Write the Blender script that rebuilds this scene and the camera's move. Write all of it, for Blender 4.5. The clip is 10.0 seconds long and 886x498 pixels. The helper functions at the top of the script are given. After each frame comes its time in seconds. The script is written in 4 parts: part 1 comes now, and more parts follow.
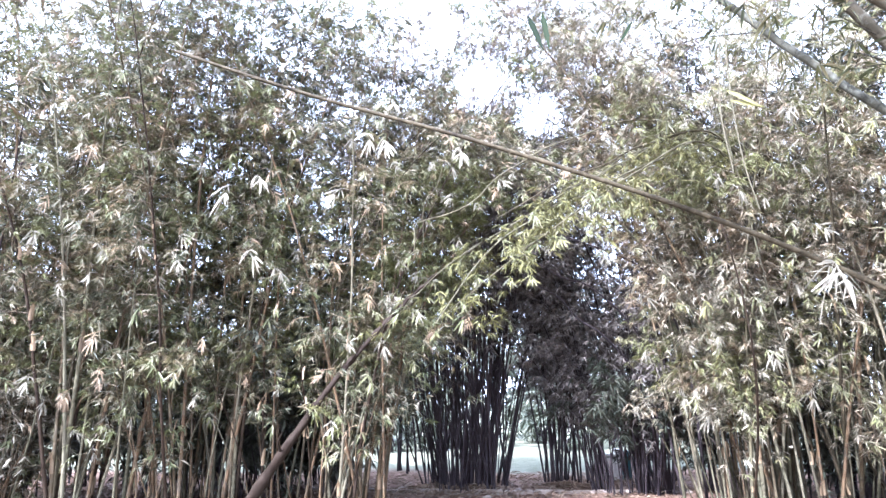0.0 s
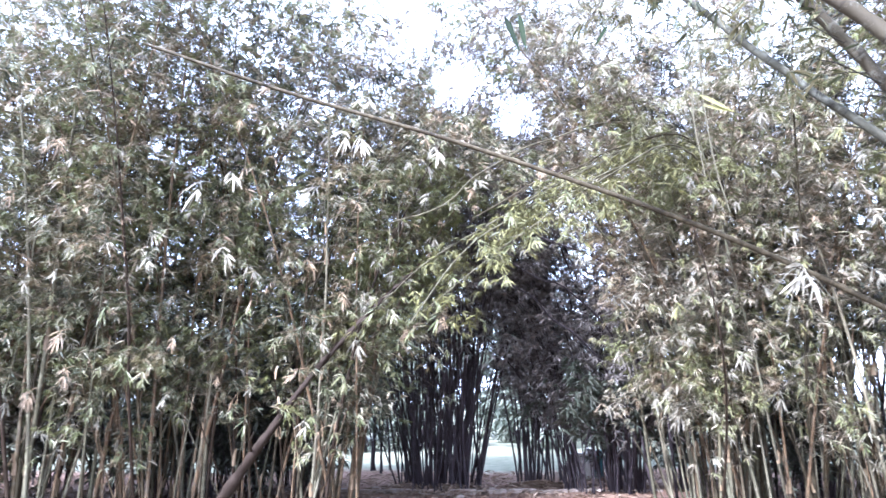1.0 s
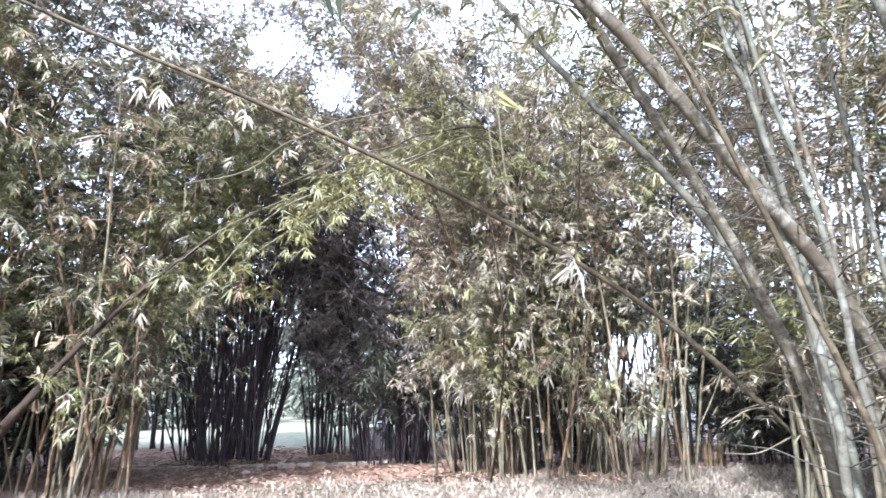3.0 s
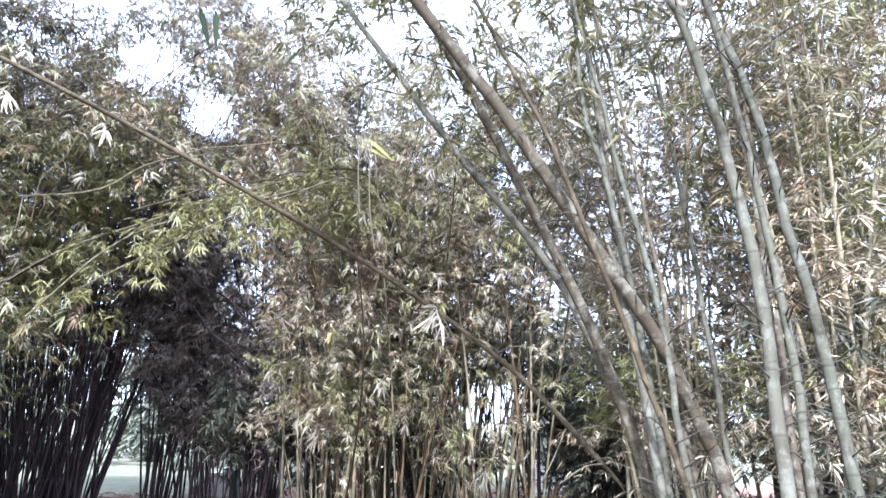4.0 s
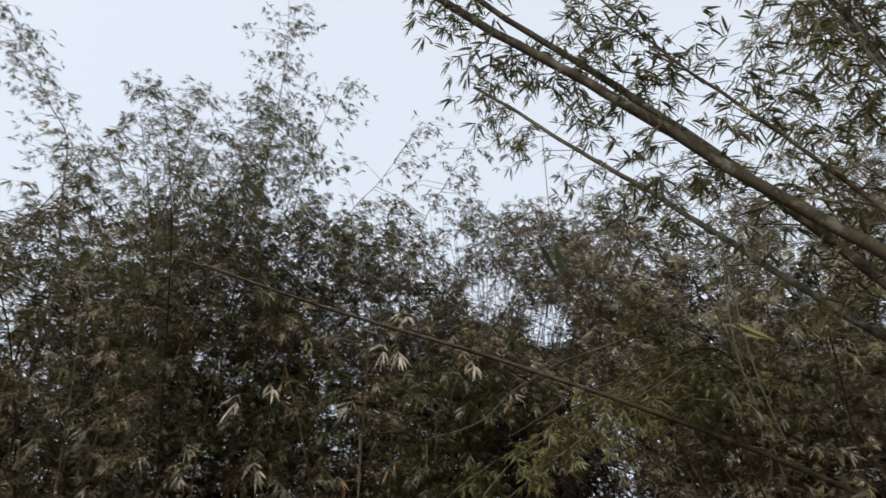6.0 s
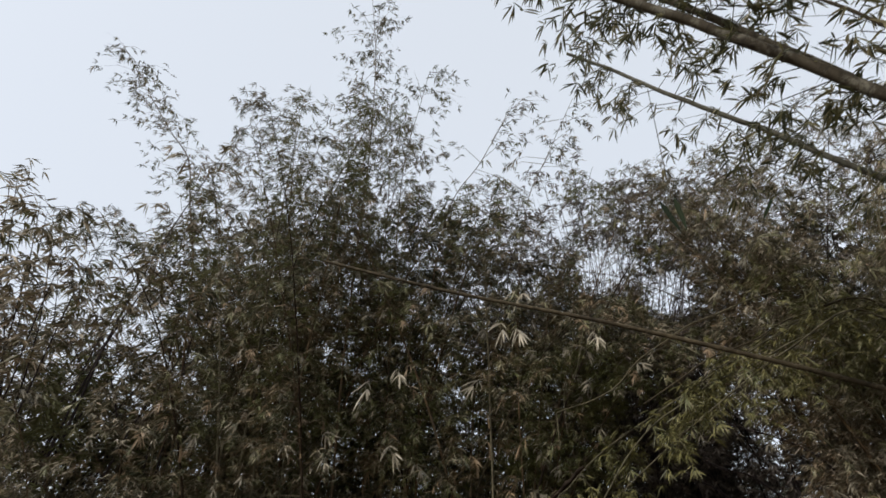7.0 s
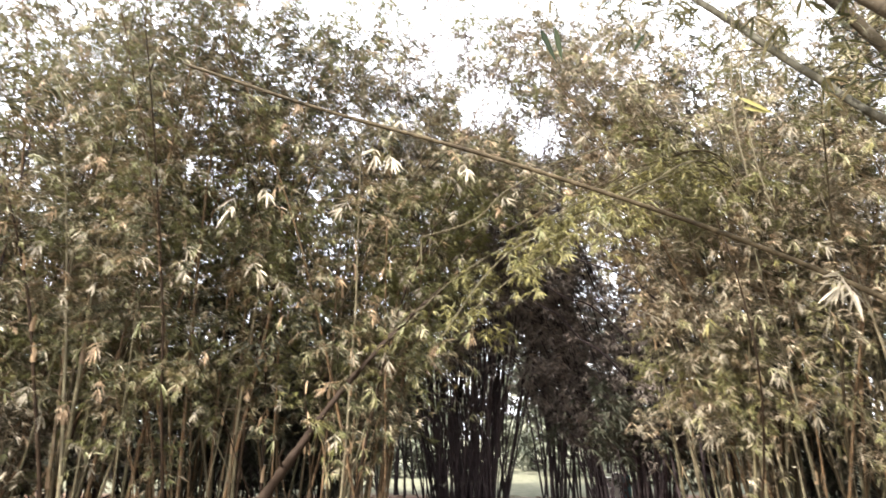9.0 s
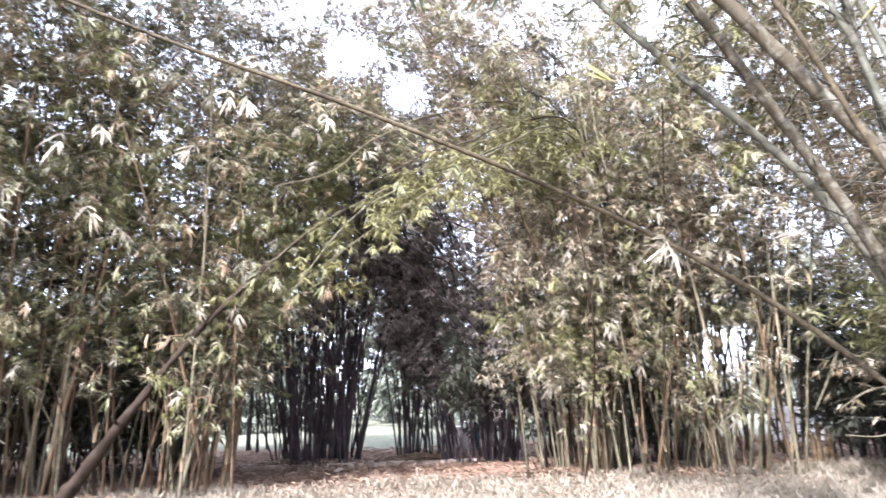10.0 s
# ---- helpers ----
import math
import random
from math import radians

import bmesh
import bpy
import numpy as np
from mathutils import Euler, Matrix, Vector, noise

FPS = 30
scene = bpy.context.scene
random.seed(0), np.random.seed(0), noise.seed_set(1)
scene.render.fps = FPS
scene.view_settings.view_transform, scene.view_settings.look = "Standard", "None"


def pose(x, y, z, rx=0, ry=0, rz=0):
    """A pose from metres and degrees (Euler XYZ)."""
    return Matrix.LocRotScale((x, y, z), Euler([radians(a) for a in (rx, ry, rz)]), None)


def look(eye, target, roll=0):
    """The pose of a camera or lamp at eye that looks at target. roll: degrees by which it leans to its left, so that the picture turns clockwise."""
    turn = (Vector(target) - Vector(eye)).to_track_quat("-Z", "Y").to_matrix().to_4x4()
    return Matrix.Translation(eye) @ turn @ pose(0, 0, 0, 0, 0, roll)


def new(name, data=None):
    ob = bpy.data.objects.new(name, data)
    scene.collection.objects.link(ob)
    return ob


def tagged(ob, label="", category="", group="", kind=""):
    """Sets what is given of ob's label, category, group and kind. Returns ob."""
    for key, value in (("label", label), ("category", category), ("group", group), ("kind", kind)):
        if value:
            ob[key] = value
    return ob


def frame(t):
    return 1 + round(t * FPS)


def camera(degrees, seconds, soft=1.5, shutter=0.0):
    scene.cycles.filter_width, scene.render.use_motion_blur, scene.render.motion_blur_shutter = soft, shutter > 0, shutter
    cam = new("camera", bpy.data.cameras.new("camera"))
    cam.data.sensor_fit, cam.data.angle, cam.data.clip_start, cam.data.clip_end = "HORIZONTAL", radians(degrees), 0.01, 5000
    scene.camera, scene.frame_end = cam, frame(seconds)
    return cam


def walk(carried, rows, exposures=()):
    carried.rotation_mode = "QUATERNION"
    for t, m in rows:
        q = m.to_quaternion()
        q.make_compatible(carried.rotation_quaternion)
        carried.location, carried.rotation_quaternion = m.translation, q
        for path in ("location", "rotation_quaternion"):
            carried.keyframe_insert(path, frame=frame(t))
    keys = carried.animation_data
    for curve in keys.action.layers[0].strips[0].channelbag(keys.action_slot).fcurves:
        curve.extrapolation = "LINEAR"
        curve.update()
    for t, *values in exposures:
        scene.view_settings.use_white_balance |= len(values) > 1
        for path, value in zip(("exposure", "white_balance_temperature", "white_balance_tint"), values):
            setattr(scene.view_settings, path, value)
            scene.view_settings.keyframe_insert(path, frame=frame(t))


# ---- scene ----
cam = camera(70.4, 10.0, soft=1.5, shutter=0.3)
PATH = [
    (0, (0.044, 0.026, 1.614), (-0.145, 1.956, 2.104), -0.6),
    (0.5, (0.026, 0.021, 1.625), (-0.177, 1.939, 2.156), -0.5),
    (1, (0.056, 0.043, 1.623), (-0.058, 1.979, 2.11), -0.6),
    (1.5, (0.084, 0.016, 1.621), (0.148, 1.952, 2.119), -0.6),
    (2, (0.107, -0.011, 1.599), (0.374, 1.921, 2.046), -0.5),
    (2.2, (0.135, -0.009, 1.581), (0.453, 1.919, 2.009), -0.6),
    (3.3, (0.185, -0.016, 1.556), (0.773, 1.847, 1.985), 0.4),
    (3.5, (0.2, -0.012, 1.56), (0.893, 1.808, 2.014), 0.8),
    (4, (0.278, -0.045, 1.607), (1.107, 1.688, 2.161), 1.7),
    (4.5, (0.227, -0.075, 1.677), (0.855, 1.685, 2.39), 1.3),
    (5, (0.078, -0.138, 1.694), (0.345, 1.633, 2.585), -0.4),
    (5.5, (-0.022, -0.155, 1.703), (-0.035, 1.568, 2.719), -0.4),
    (6, (-0.084, -0.176, 1.718), (-0.258, 1.504, 2.789), 0.6),
    (6.2, (-0.087, -0.151, 1.695), (-0.339, 1.507, 2.784), 1.1),
    (7.3, (-0.249, -0.111, 1.571), (-0.776, 1.555, 2.543), -0.1),
    (7.5, (-0.256, -0.105, 1.563), (-0.782, 1.595, 2.474), -0.2),
    (8, (-0.228, -0.06, 1.515), (-0.705, 1.708, 2.32), 0.0),
    (8.5, (-0.177, 0.002, 1.474), (-0.536, 1.834, 2.19), 0.5),
    (9, (-0.139, 0.018, 1.412), (-0.302, 1.926, 1.99), -0.2),
    (9.5, (-0.049, 0.061, 1.379), (-0.04, 1.999, 1.873), -0.5),
    (10, (0.002, 0.073, 1.374), (0.255, 2.007, 1.816), -1.3),
]
# seconds, stops, kelvin, tint
EXPOSURES = [(0.0, 3.17, 5020, 15), (0.5, 3.05, 4830, 16), (1.0, 3.02, 4850, 16), (2.0, 2.85, 4950, 14), (3.5, 2.83, 5230, 14), (4.0, 2.58, 5150, 13), (4.2, 2.42, 5180, 12), (4.5, 2.42, 5200, 11), (5.0, 1.33, 5600, 9), (5.5, 0.39, 6080, 9), (6.0, -0.12, 6250, 7),
             (7.5, -0.22, 6400, 9), (8.0, 0.53, 6480, 12), (8.5, 1.52, 6480, 11), (9.0, 2.38, 6600, 10), (9.5, 2.76, 5950, 16), (9.8, 2.90, 5950, 20), (10.0, 2.89, 5550, 16)]
walk(cam, [(t, look(eye, target, roll)) for t, eye, target, roll in PATH], EXPOSURES)


# ---- world, sun ----
SUN_ELEV, SUN_AZ = 44.0, 222.0      # degrees; azimuth clockwise from +y
world = bpy.data.worlds.new("sky_world")
scene.world = world
world.use_nodes = True
wn, wl = world.node_tree.nodes, world.node_tree.links
wn.clear()
sky = wn.new("ShaderNodeTexSky")
sky.sky_type = "NISHITA"
sky.sun_disc = False
sky.sun_elevation, sky.sun_rotation = radians(SUN_ELEV), radians(SUN_AZ)
sky.air_density, sky.dust_density, sky.ozone_density = 1.0, 5.0, 1.5
bg = wn.new("ShaderNodeBackground")
bg.inputs["Strength"].default_value = 0.137
wout = wn.new("ShaderNodeOutputWorld")
haze = wn.new("ShaderNodeMix")          # the clear sky veiled by an even pale haze
haze.data_type = "RGBA"
haze.inputs[0].default_value = 0.65
haze.inputs[7].default_value = (9.1, 9.3, 9.8, 1)
wl.new(sky.outputs[0], haze.inputs[6])
wl.new(haze.outputs[2], bg.inputs[0])
wl.new(bg.outputs[0], wout.inputs[0])
sun = new("sun", bpy.data.lights.new("sun", "SUN"))
sun.data.energy, sun.data.angle, sun.data.color = 5.0, radians(1.5), (1.0, 0.95, 0.88)
_az, _el = radians(SUN_AZ), radians(SUN_ELEV)
sun.matrix_world = look((math.sin(_az) * math.cos(_el) * 60, math.cos(_az) * math.cos(_el) * 60, math.sin(_el) * 60), (0, 0, 0))


# ---- materials ----
class Nodes:
    """A small wrapper to write node materials briefly."""

    def __init__(self, name):
        self.mat = bpy.data.materials.new(name)
        self.mat.use_nodes = True
        self.t = self.mat.node_tree
        self.t.nodes.clear()

    def add(self, kind, **vals):
        n = self.t.nodes.new(kind)
        for key, v in vals.items():
            n.inputs[key].default_value = v
        return n

    def link(self, a, b):
        self.t.links.new(a, b)

    def noise(self, scale, detail=4.0, coord=None, rough=0.6):
        n = self.add("ShaderNodeTexNoise", Scale=scale, Detail=detail, Roughness=rough)
        if coord is not None:
            self.link(coord, n.inputs["Vector"])
        return n

    def ramp(self, src, stops):
        n = self.t.nodes.new("ShaderNodeValToRGB")
        el = n.color_ramp.elements
        while len(el) < len(stops):
            el.new(0.5)
        for e, (p, c) in zip(el, stops):
            e.position, e.color = p, (*c, 1)
        self.link(src, n.inputs["Fac"])
        return n

    def mix(self, fac, a, b, mode="MIX"):
        n = self.t.nodes.new("ShaderNodeMix")
        n.data_type, n.blend_type = "RGBA", mode
        for sock, v in ((n.inputs[0], fac), (n.inputs[6], a), (n.inputs[7], b)):
            if isinstance(v, (int, float)):
                sock.default_value = v
            elif isinstance(v, tuple):
                sock.default_value = (*v, 1)
            else:
                self.link(v, sock)
        return n.outputs[2]

    def math(self, op, a, b):
        n = self.t.nodes.new("ShaderNodeMath")
        n.operation = op
        for sock, v in zip(n.inputs, (a, b)):
            if isinstance(v, (int, float)):
                sock.default_value = v
            else:
                self.link(v, sock)
        return n.outputs[0]

    def finish(self, shader):
        out = self.t.nodes.new("ShaderNodeOutputMaterial")
        self.link(shader, out.inputs["Surface"])
        return self.mat

    def bump(self, height, strength, distance=0.01):
        n = self.add("ShaderNodeBump", Strength=strength, Distance=distance)
        self.link(height, n.inputs["Height"])
        return n.outputs[0]


def leaf_material(name, stops, blotch, thin=0.16, rough=0.55, patches=0.0, gloss=0.3):
    m = Nodes(name)
    geo = m.add("ShaderNodeNewGeometry")
    info = m.add("ShaderNodeObjectInfo")
    tc = m.add("ShaderNodeTexCoord")
    rnd = m.math("FRACT", m.math("ADD", geo.outputs["Random Per Island"], info.outputs["Random"]), 0.0)
    patch = m.noise(0.55, 3.0, tc.outputs["Object"])
    rnd = m.math("ADD", m.math("MULTIPLY", rnd, 0.75), m.math("MULTIPLY", m.math("SUBTRACT", patch.outputs[0], 0.3), 0.6))
    col = m.ramp(rnd, stops).outputs[0]
    if patches:
        rust = m.noise(0.9, 4.0, tc.outputs["Object"])
        col = m.mix(m.ramp(rust.outputs[0], [(0.49, (0, 0, 0)), (0.59, (patches * 0.65,) * 3)]).outputs[0], col, (0.158, 0.086, 0.036))
        mp = m.add("ShaderNodeMapping")
        mp.inputs["Location"].default_value = (31, 17, 5)
        m.link(tc.outputs["Object"], mp.inputs["Vector"])
        fresh = m.noise(0.5, 4.0, mp.outputs[0])
        col = m.mix(m.ramp(fresh.outputs[0], [(0.50, (0, 0, 0)), (0.58, (patches,) * 3)]).outputs[0], col, (0.112, 0.120, 0.030))
    fine = m.noise(22.0, 3.0, tc.outputs["Object"])
    col = m.mix(m.math("MULTIPLY", fine.outputs[0], 0.35), col, blotch)
    p = m.add("ShaderNodeBsdfPrincipled", Roughness=rough)
    p.inputs["Specular IOR Level"].default_value = gloss
    m.link(col, p.inputs["Base Color"])
    tr = m.add("ShaderNodeBsdfTranslucent")
    m.link(m.mix(0.2, col, (0.22, 0.22, 0.11)), tr.inputs["Color"])
    mx = m.add("ShaderNodeMixShader", Fac=thin)
    m.link(p.outputs[0], mx.inputs[1])
    m.link(tr.outputs[0], mx.inputs[2])
    return m.finish(mx.outputs[0])


LEAF_OLIVE = leaf_material("leaf_olive", [(0.05, (0.012, 0.016, 0.006)), (0.40, (0.034, 0.041, 0.018)), (0.64, (0.106, 0.099, 0.053)), (0.80, (0.35, 0.305, 0.222)), (1.0, (0.25, 0.13, 0.05))], (0.075, 0.065, 0.040), patches=0.75)
LEAF_DUSTY = leaf_material("leaf_dusty", [(0.05, (0.020, 0.019, 0.011)), (0.36, (0.074, 0.067, 0.038)), (0.60, (0.245, 0.206, 0.142)), (0.80, (0.49, 0.43, 0.335)), (1.0, (0.36, 0.22, 0.12))], (0.165, 0.134, 0.094), patches=0.85)
LEAF_NEAR = leaf_material("leaf_near", [(0.05, (0.013, 0.017, 0.006)), (0.34, (0.042, 0.045, 0.015)), (0.60, (0.112, 0.102, 0.040)), (0.84, (0.25, 0.210, 0.118)), (1.0, (0.17, 0.100, 0.036))], (0.056, 0.050, 0.026), thin=0.22)
LEAF_LIME = leaf_material("leaf_yellow_green", [(0.05, (0.020, 0.022, 0.007)), (0.4, (0.074, 0.070, 0.022)), (0.7, (0.170, 0.154, 0.046)), (1.0, (0.27, 0.238, 0.105))], (0.13, 0.112, 0.062), thin=0.25)
LEAF_RUST = leaf_material("leaf_rust", [(0.05, (0.07, 0.046, 0.026)), (0.5, (0.19, 0.125, 0.068)), (1.0, (0.30, 0.215, 0.13))], (0.15, 0.105, 0.065))
LEAF_PALE = leaf_material("leaf_pale_dry", [(0.05, (0.095, 0.083, 0.057)), (0.5, (0.168, 0.146, 0.105)), (1.0, (0.25, 0.215, 0.16))], (0.135, 0.11, 0.078))
LEAF_BLEACHED = leaf_material("leaf_bleached", [(0.05, (0.17, 0.150, 0.108)), (0.5, (0.29, 0.255, 0.19)), (1.0, (0.42, 0.37, 0.29))], (0.22, 0.175, 0.12))
# darkened leaf green: the shade in and behind the stands is in this colour
LEAF_DEEP_SHADE = leaf_material("leaf_deep_shade", [(0.05, (0.014, 0.018, 0.010)), (0.5, (0.034, 0.037, 0.022)), (1.0, (0.085, 0.078, 0.055))], (0.04, 0.038, 0.03))
# darker, greyer copy of the dusty leaves: shade on the middle clumps is painted in
LEAF_SHADE = leaf_material("leaf_shaded_brown", [(0.05, (0.042, 0.034, 0.029)), (0.4, (0.108, 0.088, 0.076)), (0.75, (0.23, 0.194, 0.170)), (1.0, (0.17, 0.115, 0.086))], (0.122, 0.100, 0.088))
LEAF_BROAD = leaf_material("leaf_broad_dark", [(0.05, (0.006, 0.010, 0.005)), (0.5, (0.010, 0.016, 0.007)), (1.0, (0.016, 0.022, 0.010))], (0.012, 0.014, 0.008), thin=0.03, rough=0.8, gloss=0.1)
# greyed and even in tone: the haze of distance is put into this leaf colour
LEAF_FAR = leaf_material("leaf_far", [(0.05, (0.06, 0.072, 0.05)), (0.5, (0.10, 0.11, 0.08)), (1.0, (0.17, 0.17, 0.13))], (0.11, 0.115, 0.09))


def culm_material(name, green, straw, stain, node_col, mottle=None):
    m = Nodes(name)
    info = m.add("ShaderNodeObjectInfo")
    tc = m.add("ShaderNodeTexCoord")
    at = m.add("ShaderNodeAttribute")
    at.attribute_name = "along"
    col = m.mix(m.ramp(info.outputs["Random"], [(0.15, (0, 0, 0)), (0.9, (1, 1, 1))]).outputs[0], green, straw)
    blot = m.noise(2.2, 5.0, tc.outputs["Object"])
    col = m.mix(m.ramp(blot.outputs[0], [(0.42, (0, 0, 0)), (0.62, (1, 1, 1))]).outputs[0], col, stain)
    mp = m.add("ShaderNodeMapping")
    mp.inputs["Scale"].default_value = (30, 30, 2.5)
    m.link(tc.outputs["Object"], mp.inputs["Vector"])
    streak = m.noise(1.6, 4.0, mp.outputs[0])
    col = m.mix(m.math("MULTIPLY", streak.outputs[0], 0.55), col, tuple(c * 1.5 for c in straw))
    if mottle:
        spots = m.noise(7.0, 8.0, tc.outputs["Object"], 0.75)
        col = m.mix(m.ramp(spots.outputs[0], [(0.50, (0, 0, 0)), (0.60, (0.85, 0.85, 0.85))]).outputs[0], col, mottle)
        grime = m.noise(3.1, 9.0, tc.outputs["Object"], 0.8)
        col = m.mix(m.ramp(grime.outputs[0], [(0.36, (0.8, 0.8, 0.8)), (0.47, (0, 0, 0))]).outputs[0], col, tuple(c * 0.35 for c in stain))
    ring = m.ramp(at.outputs["Fac"], [(0.0, (0.7, 0.7, 0.7)), (0.05, (0, 0, 0)), (0.92, (0, 0, 0)), (1.0, (0.4, 0.4, 0.4))]).outputs[0]
    col = m.mix(ring, col, node_col)
    p = m.add("ShaderNodeBsdfPrincipled", Roughness=0.72)
    p.inputs["Specular IOR Level"].default_value = 0.08
    m.link(col, p.inputs["Base Color"])
    m.link(m.bump(streak.outputs[0], 0.35, 0.004), p.inputs["Normal"])
    return m.finish(p.outputs[0])


CULM_GREEN = culm_material("culm_green", (0.051, 0.053, 0.032), (0.127, 0.105, 0.068), (0.041, 0.035, 0.025), (0.161, 0.134, 0.097))
CULM_STRAW = culm_material("culm_straw", (0.034, 0.032, 0.018), (0.100, 0.063, 0.034), (0.039, 0.023, 0.013), (0.121, 0.095, 0.068), (0.077, 0.063, 0.044))
CULM_PALE = culm_material("culm_pale", (0.034, 0.037, 0.026), (0.050, 0.046, 0.033), (0.030, 0.026, 0.019), (0.022, 0.019, 0.015), (0.080, 0.077, 0.061))
CULM_TAN = culm_material("culm_tan", (0.028, 0.025, 0.016), (0.044, 0.035, 0.023), (0.026, 0.020, 0.014), (0.02, 0.016, 0.012), (0.108, 0.099, 0.077))
# near-black stem colour with the shade of the clumps painted in
CULM_SHADE = culm_material("culm_shade", (0.018, 0.014, 0.015), (0.041, 0.031, 0.032), (0.016, 0.012, 0.013), (0.065, 0.052, 0.048))
CULM_BROWN = culm_material("culm_brown", (0.017, 0.010, 0.006), (0.022, 0.014, 0.008), (0.010, 0.006, 0.004), (0.014, 0.009, 0.006), (0.030, 0.020, 0.013))
CULM_OCHRE = culm_material("culm_ochre", (0.050, 0.045, 0.026), (0.066, 0.055, 0.032), (0.030, 0.025, 0.016), (0.085, 0.072, 0.048), (0.10, 0.09, 0.058))
CULM_AGED = culm_material("culm_aged", (0.022, 0.018, 0.010), (0.034, 0.026, 0.015), (0.018, 0.013, 0.008), (0.062, 0.048, 0.030), (0.068, 0.053, 0.032))


def ground_material():
    m = Nodes("litter_ground")
    tc = m.add("ShaderNodeTexCoord")
    sep = m.add("ShaderNodeSeparateXYZ")
    m.link(tc.outputs["Object"], sep.inputs[0])
    big = m.noise(0.35, 4.0, tc.outputs["Object"])
    mid = m.noise(3.5, 6.0, tc.outputs["Object"])
    fine = m.noise(38.0, 6.0, tc.outputs["Object"], 0.75)
    soil = m.ramp(mid.outputs[0], [(0.25, (0.088, 0.048, 0.034)), (0.5, (0.140, 0.082, 0.058)), (0.75, (0.205, 0.138, 0.102))]).outputs[0]
    soil = m.mix(m.math("MULTIPLY", fine.outputs[0], 0.7), soil, (0.17, 0.115, 0.082))
    straw = m.ramp(fine.outputs[0], [(0.3, (0.105, 0.086, 0.062)), (0.55, (0.165, 0.142, 0.108)), (0.75, (0.23, 0.204, 0.162))]).outputs[0]
    lawn = m.ramp(mid.outputs[0], [(0.3, (0.09, 0.095, 0.062)), (0.7, (0.155, 0.15, 0.112))]).outputs[0]
    edge = m.math("MULTIPLY", m.math("SUBTRACT", big.outputs[0], 0.5), 3.5)
    yy = m.math("ADD", sep.outputs["Y"], edge)
    near = m.ramp(m.math("MULTIPLY", yy, 0.05), [(0.515, (1, 1, 1)), (0.555, (0, 0, 0))]).outputs[0]
    far = m.ramp(m.math("MULTIPLY", yy, 0.02), [(0.335, (0, 0, 0)), (0.365, (1, 1, 1))]).outputs[0]
    col = m.mix(far, m.mix(near, soil, straw), lawn)
    p = m.add("ShaderNodeBsdfPrincipled", Roughness=0.95)
    p.inputs["Specular IOR Level"].default_value = 0.1
    m.link(col, p.inputs["Base Color"])
    m.link(m.bump(fine.outputs[0], 0.8, 0.03), p.inputs["Normal"])
    return m.finish(p.outputs[0])


def plain_material(name, colour, dirt, rough=0.8, scale=4.0):
    m = Nodes(name)
    tc = m.add("ShaderNodeTexCoord")
    a = m.noise(scale, 6.0, tc.outputs["Object"])
    b = m.noise(scale * 12, 4.0, tc.outputs["Object"])
    col = m.mix(m.ramp(a.outputs[0], [(0.35, (0, 0, 0)), (0.75, (1, 1, 1))]).outputs[0], colour, dirt)
    col = m.mix(m.math("MULTIPLY", b.outputs[0], 0.35), col, dirt)
    p = m.add("ShaderNodeBsdfPrincipled", Roughness=rough)
    m.link(col, p.inputs["Base Color"])
    m.link(m.bump(b.outputs[0], 0.4, 0.01), p.inputs["Normal"])
    return m.finish(p.outputs[0])


GROUND = ground_material()
STRAW_GRASS = leaf_material("dry_grass", [(0.05, (0.072, 0.057, 0.039)), (0.5, (0.160, 0.134, 0.098)), (1.0, (0.26, 0.226, 0.176))], (0.13, 0.104, 0.076), 0.25, 0.6)
LITTER = leaf_material("leaf_litter", [(0.05, (0.095, 0.053, 0.033)), (0.5, (0.190, 0.122, 0.080)), (1.0, (0.35, 0.275, 0.195))], (0.15, 0.10, 0.07), 0.1, 0.7)
WHITEWASH = plain_material("whitewash", (0.72, 0.70, 0.66), (0.45, 0.40, 0.34))
TEAL = plain_material("teal_paint", (0.05, 0.22, 0.24), (0.04, 0.10, 0.11), 0.5)
STONE = plain_material("pale_stone", (0.27, 0.22, 0.18), (0.15, 0.11, 0.085), 0.9, 9.0)

# ---- mesh helpers ----
rng = np.random.default_rng(7)


def mesh_from(name, verts, faces, mat, smooth=False, along=None):
    """faces: array of triangles or quads."""
    me = bpy.data.meshes.new(name)
    faces = np.asarray(faces, np.int32)
    k = faces.shape[1]
    me.vertices.add(len(verts))
    me.vertices.foreach_set("co", np.asarray(verts, np.float32).ravel())
    me.loops.add(faces.size)
    me.loops.foreach_set("vertex_index", faces.ravel())
    me.polygons.add(len(faces))
    me.polygons.foreach_set("loop_start", np.arange(len(faces), dtype=np.int32) * k)
    if smooth:
        me.polygons.foreach_set("use_smooth", np.ones(len(faces), bool))
    me.update(calc_edges=True)
    if along is not None:
        at = me.attributes.new("along", "FLOAT", "POINT")
        at.data.foreach_set("value", np.asarray(along, np.float32))
    me.materials.append(mat)
    return me


def part(name, me, parent, label="", at=None):
    ob = new(name, me)
    ob.parent = parent
    if at is not None:
        ob.matrix_local = at
    if label:
        tagged(ob, label)
    return ob


def unit(v):
    return v / np.maximum(np.linalg.norm(v, axis=-1, keepdims=True), 1e-9)


